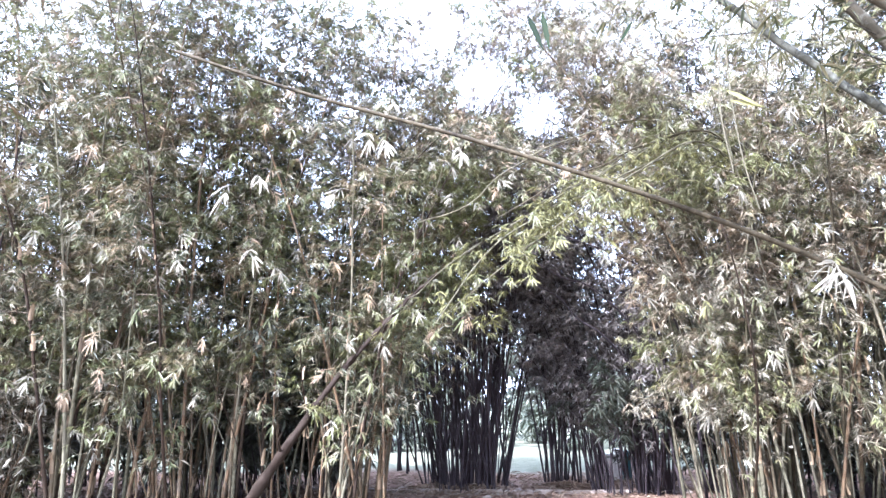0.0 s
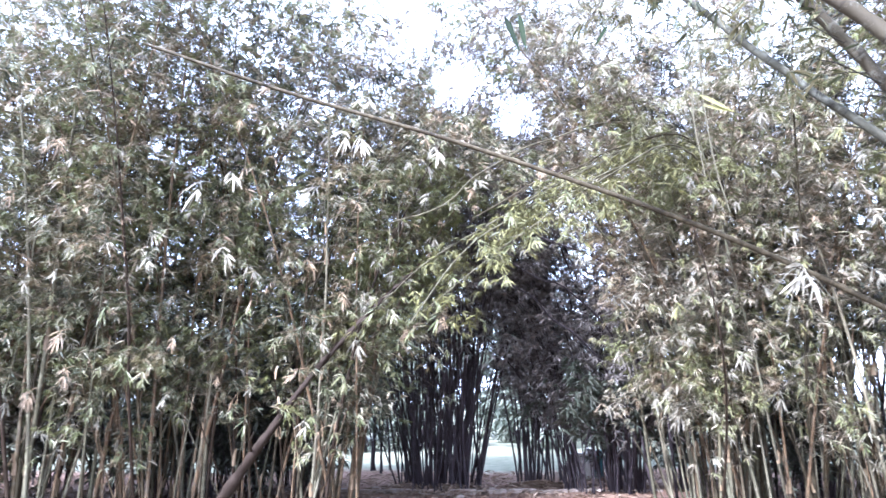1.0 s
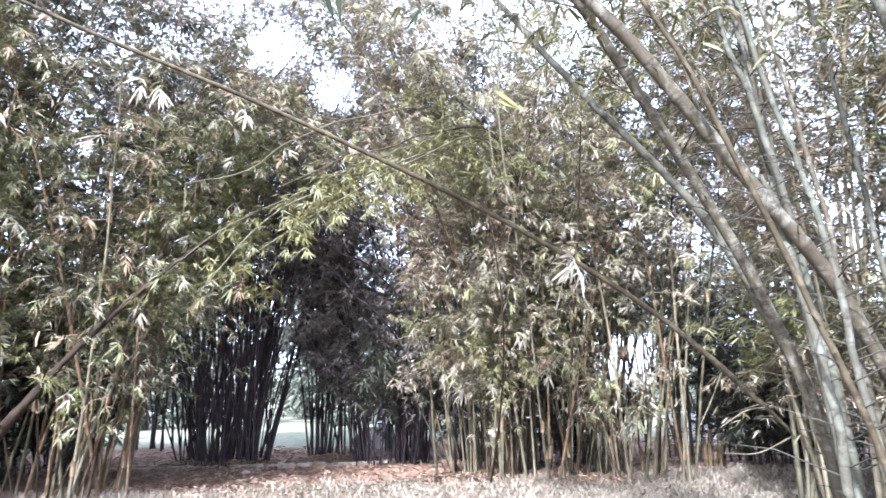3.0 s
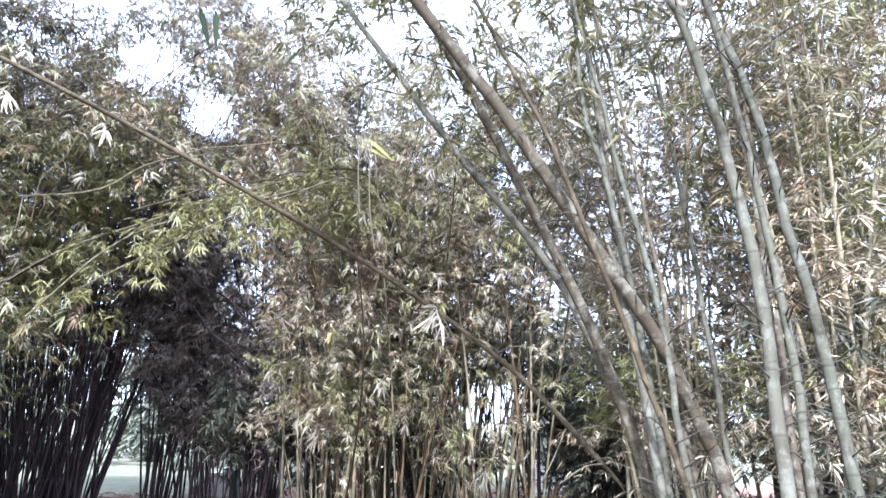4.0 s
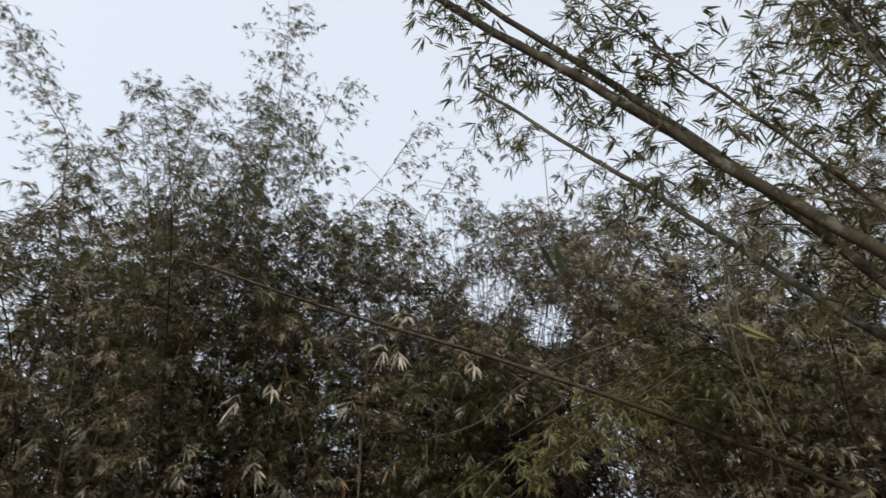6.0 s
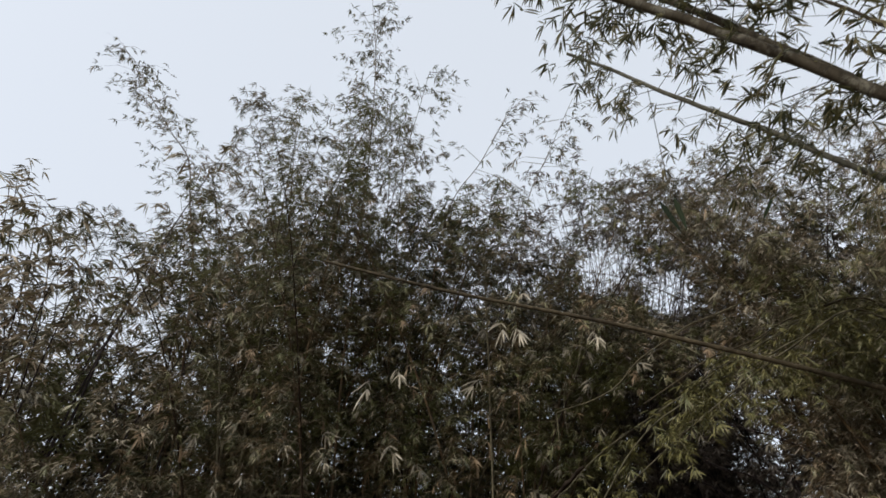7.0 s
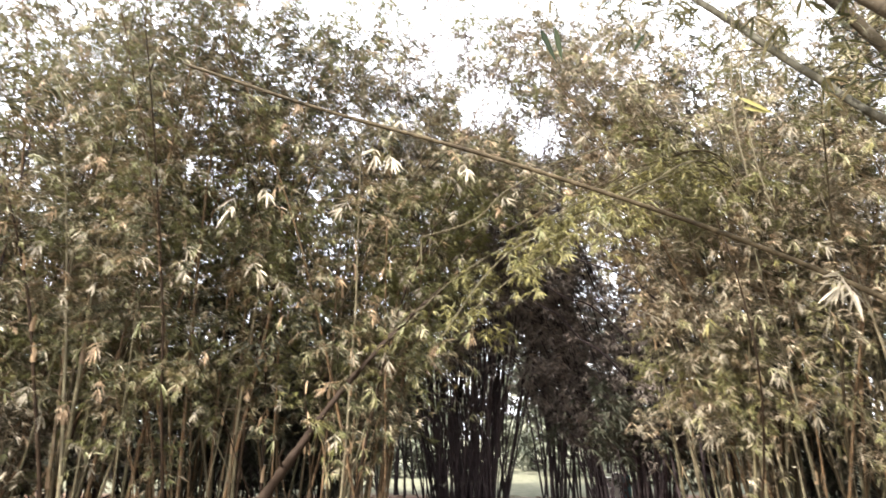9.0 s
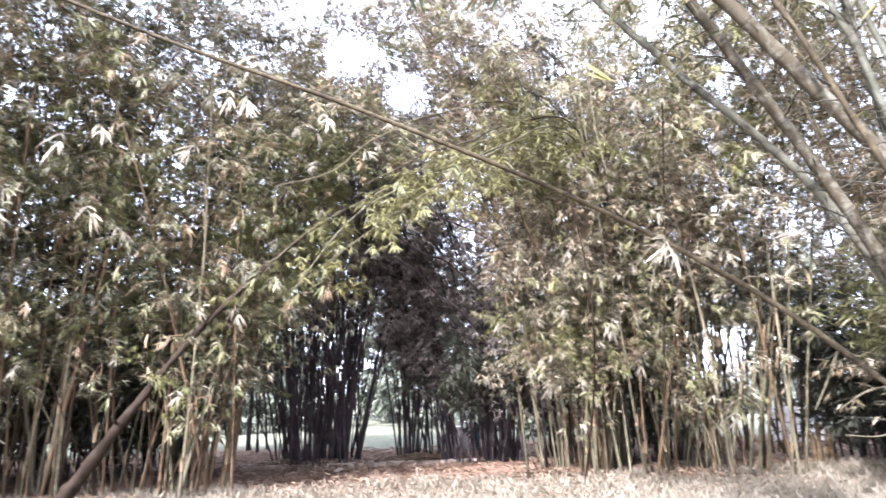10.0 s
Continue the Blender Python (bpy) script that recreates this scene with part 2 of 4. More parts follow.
def tube(points, radii, sides):
    """Rings along a line of points; returns verts and quads, with the ends closed by shrinking."""
    p = np.asarray(points, float)
    tan = unit(np.gradient(p, axis=0))
    ref = np.array([0.31, 0.95, 0.05])
    s = unit(np.cross(tan, ref))
    u = np.cross(s, tan)
    a = np.arange(sides) * 2 * np.pi / sides
    ring = np.cos(a)[None, :, None] * s[:, None] + np.sin(a)[None, :, None] * u[:, None]
    v = (p[:, None] + np.asarray(radii)[:, None, None] * ring).reshape(-1, 3)
    i = np.arange(len(p) - 1)[:, None] * sides
    j = np.arange(sides)[None]
    k = (j + 1) % sides
    f = np.stack([i + j, i + k, i + sides + k, i + sides + j], -1).reshape(-1, 4)
    return v, f


def joined(pieces):
    vs, fs, n = [], [], 0
    for v, f in pieces:
        vs.append(v)
        fs.append(np.asarray(f) + n)
        n += len(v)
    return np.concatenate(vs), np.concatenate(fs)


def culm_line(base, az, lean, bend, length, power=2.2, steps=40):
    """A bamboo stem: leans by lean degrees toward az, and bends over by a further bend degrees toward its tip."""
    s = np.linspace(0, 1, steps)
    th = np.radians(lean + bend * s**power + np.cumsum(rng.normal(0, 0.9, steps)))
    wig = np.cumsum(rng.normal(0, 0.05, steps))
    d = np.stack([np.sin(az + wig) * np.sin(th), np.cos(az + wig) * np.sin(th), np.cos(th)], -1)
    p = np.concatenate([[np.zeros(3)], np.cumsum((d[1:] + d[:-1]) / 2, 0)]) * length / (steps - 1)
    return p + np.asarray(base, float)


def smooth_line(points, steps=40):
    """A smooth line through a few points."""
    p = np.asarray(points, float)
    p = np.concatenate([[2 * p[0] - p[1]], p, [2 * p[-1] - p[-2]]])
    out = []
    n = len(p) - 3
    for t in np.linspace(0, n - 1e-6, steps):
        i, u = int(t), t - int(t)
        a, b, c, d = p[i : i + 4]
        out.append(0.5 * (2 * b + (c - a) * u + (2 * a - 5 * b + 4 * c - d) * u * u + (3 * b - a - 3 * c + d) * u**3))
    return np.array(out)


def culm_mesh(line, r0, r1, mat, internode=0.36, sides=8, fine=True, power=1.0):
    """A jointed bamboo stem along a line: a swollen ring at each joint, tapering to the tip."""
    seg = np.linalg.norm(np.diff(line, axis=0), axis=1)
    s = np.concatenate([[0], np.cumsum(seg)])
    total = s[-1]
    at, rad, along = [], [], []
    x = 0.0
    step = internode * rng.uniform(0.8, 1.1)
    while x < total - 0.02:
        r = r0 + (r1 - r0) * (x / total) ** power
        if fine:
            e = min(0.022, r * 0.55)
            for off, k, a in ((-e, 1.0, 0.93), (0, 1.09, 0.0), (e, 1.02, 0.04), (step * 0.5, 0.97, 0.5)):
                at.append(np.clip(x + off, 0, total)), rad.append(r * k), along.append(a)
        else:
            at += [x, x + min(0.05, step * 0.2)]
            rad += [r * 1.10, r]
            along += [0.0, 0.3]
        x += step
    at.append(total), rad.append(max(r1 * 0.3, 0.001)), along.append(0.5)
    at = np.maximum.accumulate(np.array(at) + np.arange(len(at)) * 1e-5)
    p = np.stack([np.interp(at, s, line[:, k]) for k in range(3)], -1)
    v, f = tube(p, rad, sides)
    return mesh_from("culm", v, f, mat, True, np.repeat(along, sides))


def leaf_arrays(P, D, N, L, W, fine=False):
    """Pointed leaves from their stalks P along D, facing N, folded along the midrib and drooping to the tip."""
    n = len(P)
    D = unit(D)
    S = unit(np.cross(D, N))
    U = np.cross(S, D)
    L, W = L[:, None], W[:, None]
    down = np.array([0, 0, -1.0])
    if not fine:
        v = np.stack([P, P + D * L * 0.36 + S * W * 0.5 + U * W * 0.18, P + D * L + down * L * 0.16, P + D * L * 0.36 - S * W * 0.5 + U * W * 0.18], 1)
        f = np.array([[0, 1, 2], [0, 2, 3]])
        k = 4
    else:
        m1 = P + D * L * 0.28 + down * L * 0.01
        m2 = P + D * L * 0.66 + down * L * 0.075
        v = np.stack([P, m1 + S * W * 0.46 + U * W * 0.14, m1, m1 - S * W * 0.46 + U * W * 0.14,
                      m2 + S * W * 0.40 + U * W * 0.10, m2, m2 - S * W * 0.40 + U * W * 0.10, P + D * L * 0.98 + down * L * 0.2], 1)
        f = np.array([[0, 2, 1], [0, 3, 2], [1, 2, 5], [1, 5, 4], [2, 3, 6], [2, 6, 5], [4, 5, 7], [5, 6, 7]])
        k = 8
    faces = (np.arange(n)[:, None, None] * k + f[None]).reshape(-1, 3)
    return v.reshape(-1, 3), faces


# leaves left out along the camera's sight lines so the sky shows through: centre, half-widths
GAPS = []


def thinned(P):
    keep = np.ones(len(P), bool)
    lump = 0.3 * np.sin(P[:, 0] * 5.3 + P[:, 2] * 2.1) + 0.3 * np.sin(P[:, 2] * 6.1 - P[:, 0] * 3.7)
    for c, h in GAPS:
        q = (P - np.array(c)) / np.array(h)
        keep &= (q**2).sum(-1) > 1.0 + lump + 0.9 * (rng.random(len(P)) - 0.5)
    return keep | (rng.random(len(P)) < 0.03)


# the skyline seen from the camera, west to east, as heights at 9.5 m off: how high the stems reach
SKYLINE_X = np.array([-18, -13, -10.4, -9.3, -8.6, -7.2, -6, -5, -4, -3.1, -2.4, -1.5, -0.6, 0.3, 1.0, 2.0, 3.4, 6.0, 9.0])
SKYLINE_Z = np.array([13, 10.6, 9.4, 9.9, 12.0, 11.9, 11.3, 11.2, 10.8, 8.7, 8.2, 8.4, 8.9, 8.5, 7.9, 8.6, 8.9, 8.7, 10.5])


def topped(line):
    """Cuts a stem above the skyline, scaled by distance to fit the camera's view."""
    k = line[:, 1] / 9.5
    over = line[:, 2] > 1.6 + (np.interp(line[:, 0] / k, SKYLINE_X, SKYLINE_Z) - 1.6) * k + rng.normal(0.3, 0.35)
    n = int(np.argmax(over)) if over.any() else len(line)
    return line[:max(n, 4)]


def branches_for(line, h0, h1, per_m, length, droop, out=0.75, sparse=0.35, low=1.0):
    """Branch starts, ways and lengths along a stem between the heights h0 and h1."""
    seg = np.linalg.norm(np.diff(line, axis=0), axis=1)
    s = np.concatenate([[0], np.cumsum(seg)])
    ok = np.where((line[:, 2] >= h0) & (line[:, 2] <= h1))[0]
    if len(ok) < 2:
        return None
    a, b = s[ok[0]], s[ok[-1]]
    n = max(2, int((b - a) * per_m))
    x = np.sort(rng.uniform(a, b, n))
    z = np.interp(x, s, line[:, 2])
    x = x[((rng.random(n) > sparse) | (z < 9.2)) & (rng.random(n) < np.interp(z, [1.5, 5.0], [low, 1.0]))]
    n = len(x)
    P = np.stack([np.interp(x, s, line[:, k]) for k in range(3)], -1)
    T = unit(np.stack([np.interp(x, s, np.gradient(line[:, k], s)) for k in range(3)], -1))
    az = rng.uniform(0, 2 * np.pi, n)
    R = np.stack([np.cos(az), np.sin(az), np.zeros(n)], -1)
    D = unit(R * out + T * 0.45 + np.array([0, 0, -droop]) * rng.uniform(0.2, 1.0, (n, 1)))
    f = (x / s[-1])
    L = length * rng.uniform(0.45, 1.15, n) * np.clip(1.25 - 0.6 * f, 0.5, 1.2)
    return P, D, L


def twig_mesh(P, D, L, mat, r=0.006, droop=0.22):
    """Thin three-sided branches, bent down at the outer end."""
    n = len(P)
    A = np.stack([P, P + D * L[:, None] * 0.5 + np.array([0, 0, 0.05]) * L[:, None], P + D * L[:, None] + np.array([0, 0, -1.0]) * (droop * L[:, None])], 1)
    s = unit(np.cross(D, np.array([0.2, 0.3, 0.93])))
    u = np.cross(s, D)
    rr = np.array([1.0, 0.65, 0.15]) * r
    v = []
    for k in range(3):
        for a in (0, 2.094, 4.189):
            v.append(A[:, k] + rr[k] * (np.cos(a) * s + np.sin(a) * u))
    v = np.stack(v, 1).reshape(-1, 3)
    q = []
    for k in (0, 1):
        for a in range(3):
            b = (a + 1) % 3
            q.append([k * 3 + a, k * 3 + b, k * 3 + 3 + b, k * 3 + 3 + a])
    f = (np.arange(n)[:, None, None] * 9 + np.array(q)[None]).reshape(-1, 4)
    return mesh_from("branchwork", v, f, mat)


def sprays_on(P, D, L, per, leaves, size, droop=0.22, spread=0.95, sag=0.5):
    """Leaf stalks, ways, faces, lengths for tufts of leaves along the branches."""
    n = len(P)
    t = rng.uniform(0.25, 1.02, (n, per))
    base = P[:, None] + D[:, None] * (L[:, None] * t)[..., None] + np.array([0, 0, -1.0]) * ((droop * L)[:, None] * t**2)[..., None]
    side = rng.normal(0, 0.09, base.shape)
    base = (base + side).reshape(-1, 3)
    d0 = unit(np.repeat(D, per, 0) * np.array([1, 1, 0.4]) * 0.7 + rng.normal(0, 0.6, base.shape) * np.array([1, 1, 0.5]))
    m = len(base)
    B = np.repeat(base, leaves, 0) + rng.normal(0, 0.012, (m * leaves, 3))
    d1 = np.repeat(d0, leaves, 0)
    S = unit(np.cross(d1, np.array([0, 0, 1.0])))
    th = rng.uniform(-1.45, 1.45, (m * leaves, 1)) * spread
    W = unit(d1 * np.cos(th) * 0.75 + S * np.sin(th) - np.array([0, 0, 1.0]) * rng.uniform(0.05, 1.6, (m * leaves, 1)) * sag + rng.normal(0, 0.16, d1.shape))
    N = unit(rng.normal(0, 0.55, W.shape) + np.array([0, 0, 1.0]))
    keep = thinned(B)
    B, W, N = B[keep], W[keep], N[keep]
    ln = size * rng.uniform(0.55, 1.25, len(B))
    return B, W, N, ln


def spray_template(count, size, mat, name="leaf_spray"):
    """One drooping twig with leaves to both sides and a tuft at its end, its root at the origin."""
    t = np.sort(rng.uniform(0.45, 1.0, count))
    t[-(count * 2 // 3):] = 1.0
    k = size / 0.24
    P = np.stack([0.03 * k * np.sin(5 * t), 0.20 * k * t, -0.16 * k * t**2], -1)
    side = np.where(np.arange(count) % 2 == 0, 1.0, -1.0) * rng.uniform(0.15, 1.0, count) * (1.15 - 0.6 * t)
    D = np.stack([side, rng.uniform(0.1, 0.7, count), -rng.uniform(0.25, 1.1, count)], -1) + rng.normal(0, 0.12, (count, 3))
    N = unit(np.array([0, 0.8, 0.65]) + rng.normal(0, 0.35, (count, 3)))
    L = size * rng.uniform(0.6, 1.2, count)
    v, f = leaf_arrays(P, D, N, L, L * rng.uniform(0.075, 0.12, count), True)
    tv, tf = tube([(0, -0.12, 0.02), (0, 0.0, 0.0), (0.02 * k, 0.1 * k, -0.04 * k), (0, 0.2 * k, -0.16 * k)], [0.004, 0.0035, 0.003, 0.0015], 4)
    tf3 = np.concatenate([tf[:, [0, 1, 2]], tf[:, [0, 2, 3]]])
    v, f = joined([(v, f), (tv, tf3)])
    return mesh_from(name, v, f, mat)


SPRAYS = {key: [spray_template(int(rng.integers(8, 14)), s, mat) for s in (0.10, 0.12, 0.14, 0.16)]
          for key, mat in (("olive", LEAF_OLIVE), ("dusty", LEAF_DUSTY), ("lime", LEAF_LIME), ("pale", LEAF_PALE), ("rust", LEAF_RUST))}


def broad_leaf(mat):
    v, f = leaf_arrays(np.zeros((1, 3)), np.array([[0.05, 0.1, -1.0]]), np.array([[0, 1.0, 0.2]]), np.array([0.36]), np.array([0.056]), True)
    return mesh_from("hanging_leaf", v, f, mat)


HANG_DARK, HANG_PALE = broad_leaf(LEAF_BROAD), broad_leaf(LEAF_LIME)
BIG = [spray_template(n, s, LEAF_BLEACHED) for n, s in ((9, 0.34), (8, 0.32), (10, 0.36), (11, 0.28))]


def bamboo_clump(label, base, culms, leaf_mat, culm_mat, hmin, per_m, blen, per, leaves, size, twig_mat=None,
                 fine=True, hand=(), hand_keys=("olive",), group="", width=0.115, detail=False, htop=99.0, droop=0.5, sparse=0.35, crown=True, low=1.0, sheaths=False, leafy=None):
    """culms: (line, r0, r1) in the world. The clump's parts are its stems, twigs, crown and its nearest leaf sprays."""
    root = tagged(new("bamboo_clump"), label, "bamboo", group)
    base = np.asarray(base, float)
    root.location = base
    P, D, L = [], [], []
    for i, (line, r0, r1) in enumerate(culms):
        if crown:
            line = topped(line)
        mat = culm_mat[i % len(culm_mat)] if isinstance(culm_mat, tuple) else culm_mat
        part("culm", culm_mesh(line - base, r0, r1, mat, 0.42 if fine else 0.6, 10 if detail else 6 if fine else 4, fine), root)
        b = branches_for(line, hmin * rng.uniform(0.8, 1.3), htop, per_m * (leafy[i] if leafy else 1.0), blen, droop, sparse=sparse, low=low)
        if b:
            P.append(b[0]), D.append(b[1]), L.append(b[2])
    if P:
        P, D, L = np.concatenate(P), np.concatenate(D), np.concatenate(L)
        keep = thinned(P)
        P, D, L = P[keep], D[keep], L[keep]
        tagged(part("branchwork", twig_mesh(P - base, D, L, twig_mat or (culm_mat[0] if isinstance(culm_mat, tuple) else culm_mat)), root), kind="stuff")
        B, W, N, ln = sprays_on(P, D, L, per, leaves, size)
        v, f = leaf_arrays(B - base, W, N, ln, ln * width * rng.uniform(0.8, 1.3, len(ln)), detail)
        tagged(part("crown", mesh_from("crown", v, f, leaf_mat), root, "hanging mass of narrow dusty leaves"), kind="stuff")
        if sheaths:
            tagged(part("sheath", sheath_mesh(culms, base), root, "papery rust-brown sheaths at the joints"), kind="stuff")
        if hand:
            # the sprays on the clump's side toward the camera, hung at branch ends
            count, side, lo, hi = hand
            tips = P + D * L[:, None] + np.array([0, 0, -0.22]) * L[:, None]
            score = (tips - base) @ unit(np.array([*side, 0.0])) + rng.normal(0, 0.35, len(tips))
            score[(tips[:, 2] < lo) | (tips[:, 2] > hi)] = -99
            for i in np.argsort(-score)[:count]:
                key = hand_keys[int(rng.integers(len(hand_keys)))]
                az = math.atan2(-side[0], side[1]) + rng.normal(0, 0.8)
                m = Matrix.Translation(Vector(tips[i] - base)) @ Matrix.Rotation(az, 4, "Z") @ Matrix.Rotation(rng.normal(0, 0.35), 4, "Y") @ Matrix.Scale(rng.uniform(0.8, 1.35), 4)
                part("leaf_spray", SPRAYS[key][int(rng.integers(4))], root, at=m)
    return root


def sheath_mesh(culms, base, share=0.3, top=4.2):
    """Papery brown sheaths that still clasp some joints near the ground, pointed and flaring at the top."""
    vs, fs, n = [], [], 0
    for line, r0, r1 in culms:
        for z in np.arange(0.35, top, 0.42):
            if rng.random() > share or line[-1, 2] < z + 0.5:
                continue
            p = np.array([np.interp(z, line[:, 2], line[:, k]) for k in range(3)])
            az, w, h, r = rng.uniform(0, 6.28), rng.uniform(0.7, 1.5), rng.uniform(0.16, 0.32), r0 * 1.15 + 0.004
            rows = []
            for u, flare in ((0.0, 1.0), (0.5, 1.15), (0.85, 1.7), (1.0, 2.3)):
                a = az + np.linspace(-w, w, 5) * (1 - u**2 * 0.95)
                rows.append(np.stack([p[0] + np.sin(a) * r * flare, p[1] + np.cos(a) * r * flare, np.full(5, p[2] + h * u)], -1))
            vs.append(np.concatenate(rows))
            i, j = np.meshgrid(np.arange(3), np.arange(4), indexing="ij")
            q = (i * 5 + j).ravel() + n
            fs.append(np.stack([q, q + 1, q + 6, q + 5], -1))
            n += 20
    return mesh_from("sheath", np.concatenate(vs) - base, np.concatenate(fs), LEAF_RUST, True)


def fan(base, n, spread, height, lean, bend, r0, az0=None, az_w=math.pi, power=2.0):
    """Stems that stand round a base and lean outward; az0 and az_w narrow the side to which they lean."""
    out = []
    for i in range(n):
        a = rng.uniform(-math.pi, math.pi) if az0 is None else az0 + rng.normal(0, az_w)
        q = math.sqrt(rng.uniform(0.02, 1.0))
        if az0 is None:
            off = np.array([math.sin(a), math.cos(a), 0]) * spread * q
        else:
            b = rng.uniform(-math.pi, math.pi)
            off = np.array([math.sin(b), math.cos(b), 0]) * spread * q
        if rng.random() < 0.55 and out:         # stems come up in twos and threes
            off = out[int(rng.integers(len(out)))][0][0] - np.asarray(base) + rng.normal(0, 0.14, 3) * np.array([1, 1, 0])
        h = height * rng.uniform(0.72, 1.12)
        line = culm_line(np.asarray(base) + off, a, abs(lean * q * rng.uniform(0.6, 1.3) + rng.normal(0, 3.2)), bend * rng.uniform(0.5, 1.4), h, power)
        out.append((line, r0 * rng.uniform(0.75, 1.2), 0.004))
    return out


# ---- ground ----
def make_ground():
    xs = np.concatenate([[-1500, -400, -120], np.linspace(-45, 45, 121), [120, 400, 1500]])
    ys = np.concatenate([[-1500, -400, -100], np.linspace(-30, 60, 121), [120, 400, 1500]])
    X, Y = np.meshgrid(xs, ys)
    Z = 0.05 * np.sin(X * 0.7 + 0.4 * Y) * np.cos(Y * 0.55) + rng.normal(0, 0.012, X.shape)
    Z[(np.abs(X) > 44) | (Y > 59) | (Y < -29)] = 0
    v = np.stack([X, Y, Z - 0.03], -1).reshape(-1, 3)
    i, j = np.meshgrid(np.arange(len(ys) - 1), np.arange(len(xs) - 1), indexing="ij")
    a = i * len(xs) + j
    f = np.stack([a, a + 1, a + len(xs) + 1, a + len(xs)], -1).reshape(-1, 4)
    ob = new("ground", mesh_from("ground", v, f, GROUND, True))
    tagged(ob, "bare reddish earth with leaf litter and pale dry grass", "ground", kind="structure")


make_ground()

# ---- bamboo ----
# each run of gaps follows a sight line out from the camera
for (ax, ay, az), (bx, by, bz), r in (((-0.13, 6.2, 5.0), (-0.40, 16.2, 10.5), 0.036), ((0.46, 6.2, 4.65), (1.15, 16.2, 9.45), 0.034),
                                     ((5.35, 9.0, 1.88), (11.3, 19.0, 2.5), 0.044), ((11.3, 19.0, 2.5), (22.6, 38.0, 3.7), 0.045)):
    for k in np.linspace(0, 1, 22):
        c = (ax + (bx - ax) * k, ay + (by - ay) * k, az + (bz - az) * k)
        GAPS.append((c, (r * c[1] * 1.4, 0.5 if c[1] < 19 else 0.9, r * c[1] * 1.15)))
A_KEYS, D_KEYS = ("olive", "dusty", "rust", "pale"), ("dusty", "pale", "dusty", "lime")
LEFT = "tall bamboo clump with straw-brown stems and drooping dusty olive leaves"
LEFT_STEMS = (CULM_STRAW, CULM_AGED, CULM_STRAW, CULM_GREEN, CULM_OCHRE, CULM_STRAW, CULM_BROWN)
RIGHT_STEMS = (CULM_GREEN, CULM_AGED, CULM_GREEN, CULM_STRAW, CULM_OCHRE)
RIGHT = "bamboo clump with grey stems and pale dusty leaf sprays"
# the left stand: three clumps in a row, the last with stems that arch over the path
stand = []
rng = np.random.default_rng(11)
for base, n, h in (((-6.7, 9.6, 0), 25, 10.9), ((-4.9, 10.3, 0), 25, 10.9), ((-3.0, 10.6, 0), 20, 10.2)):
    culms = fan(base, n, 1.0, h, 12, 26, 0.027) + fan(base, 9, 1.0, 3.4, 24, 8, 0.014)
    if base[0] < -6:
        culms = fan(base, 14, 1.0, h, 9, 28, 0.029) + fan((-6.9, 9.4, 0), 14, 0.8, 10.8, 11, 14, 0.029, 1.35, 0.25) + fan((-7.3, 9.1, 0), 6, 0.8, 4.5, 14, 8, 0.014)
    if base[0] > -3.5:
        culms += fan((-2.7, 10.5, 0), 11, 0.75, 9.6, 12, 62, 0.026, math.pi / 2, 0.45, 1.6)
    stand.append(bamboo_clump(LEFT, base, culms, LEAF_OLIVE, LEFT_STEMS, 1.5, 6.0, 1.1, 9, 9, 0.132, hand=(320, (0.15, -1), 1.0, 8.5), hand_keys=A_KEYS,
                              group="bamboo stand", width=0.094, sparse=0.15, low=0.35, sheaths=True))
# thin bare sticks in front of it, one forked
for points in ([(-7.1, 8.9, 0), (-6.6, 8.7, 2.2), (-6.47, 8.6, 3.9), (-6.95, 8.6, 5.4)], [(-6.47, 8.6, 3.9), (-6.44, 8.6, 4.9), (-6.3, 8.6, 5.6)], [(-5.5, 8.9, 0), (-5.4, 8.7, 2.5), (-5.34, 8.6, 3.6), (-5.32, 8.6, 5.4)],
               [(-7.6, 8.9, 0), (-7.65, 8.7, 2.6), (-7.7, 8.6, 3.6), (-8.14, 8.6, 5.7)], [(-6.1, 8.9, 0), (-5.9, 8.7, 2.5), (-5.83, 8.6, 3.6), (-5.92, 8.6, 5.3)]):
    part("bare_culm", culm_mesh(smooth_line(points, 30) - np.array(stand[0].location), 0.017, 0.008, CULM_OCHRE, 0.4, 6), stand[0], "thin leafless pale stick")
rng = np.random.default_rng(12)
# young leafy shoots in front of the stems
for base, mat, n, h in (((-5.0, 9.4, 0), LEAF_OLIVE, 3, 2.6), ((-2.4, 10.0, 0), LEAF_OLIVE, 3, 2.6),
                        ((3.6, 10.4, 0), LEAF_DUSTY, 3, 3.0), ((5.5, 9.8, 0), LEAF_DUSTY, 3, 2.8)):
    bamboo_clump("young leafy bamboo shoots at the foot of the stand", base, fan(base, n, 0.45, h, 10, 40, 0.014), mat, CULM_STRAW, 0.7, 7.0, 0.6, 5, 7, 0.145,
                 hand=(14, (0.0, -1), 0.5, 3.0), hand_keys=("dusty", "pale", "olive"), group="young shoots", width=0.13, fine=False)
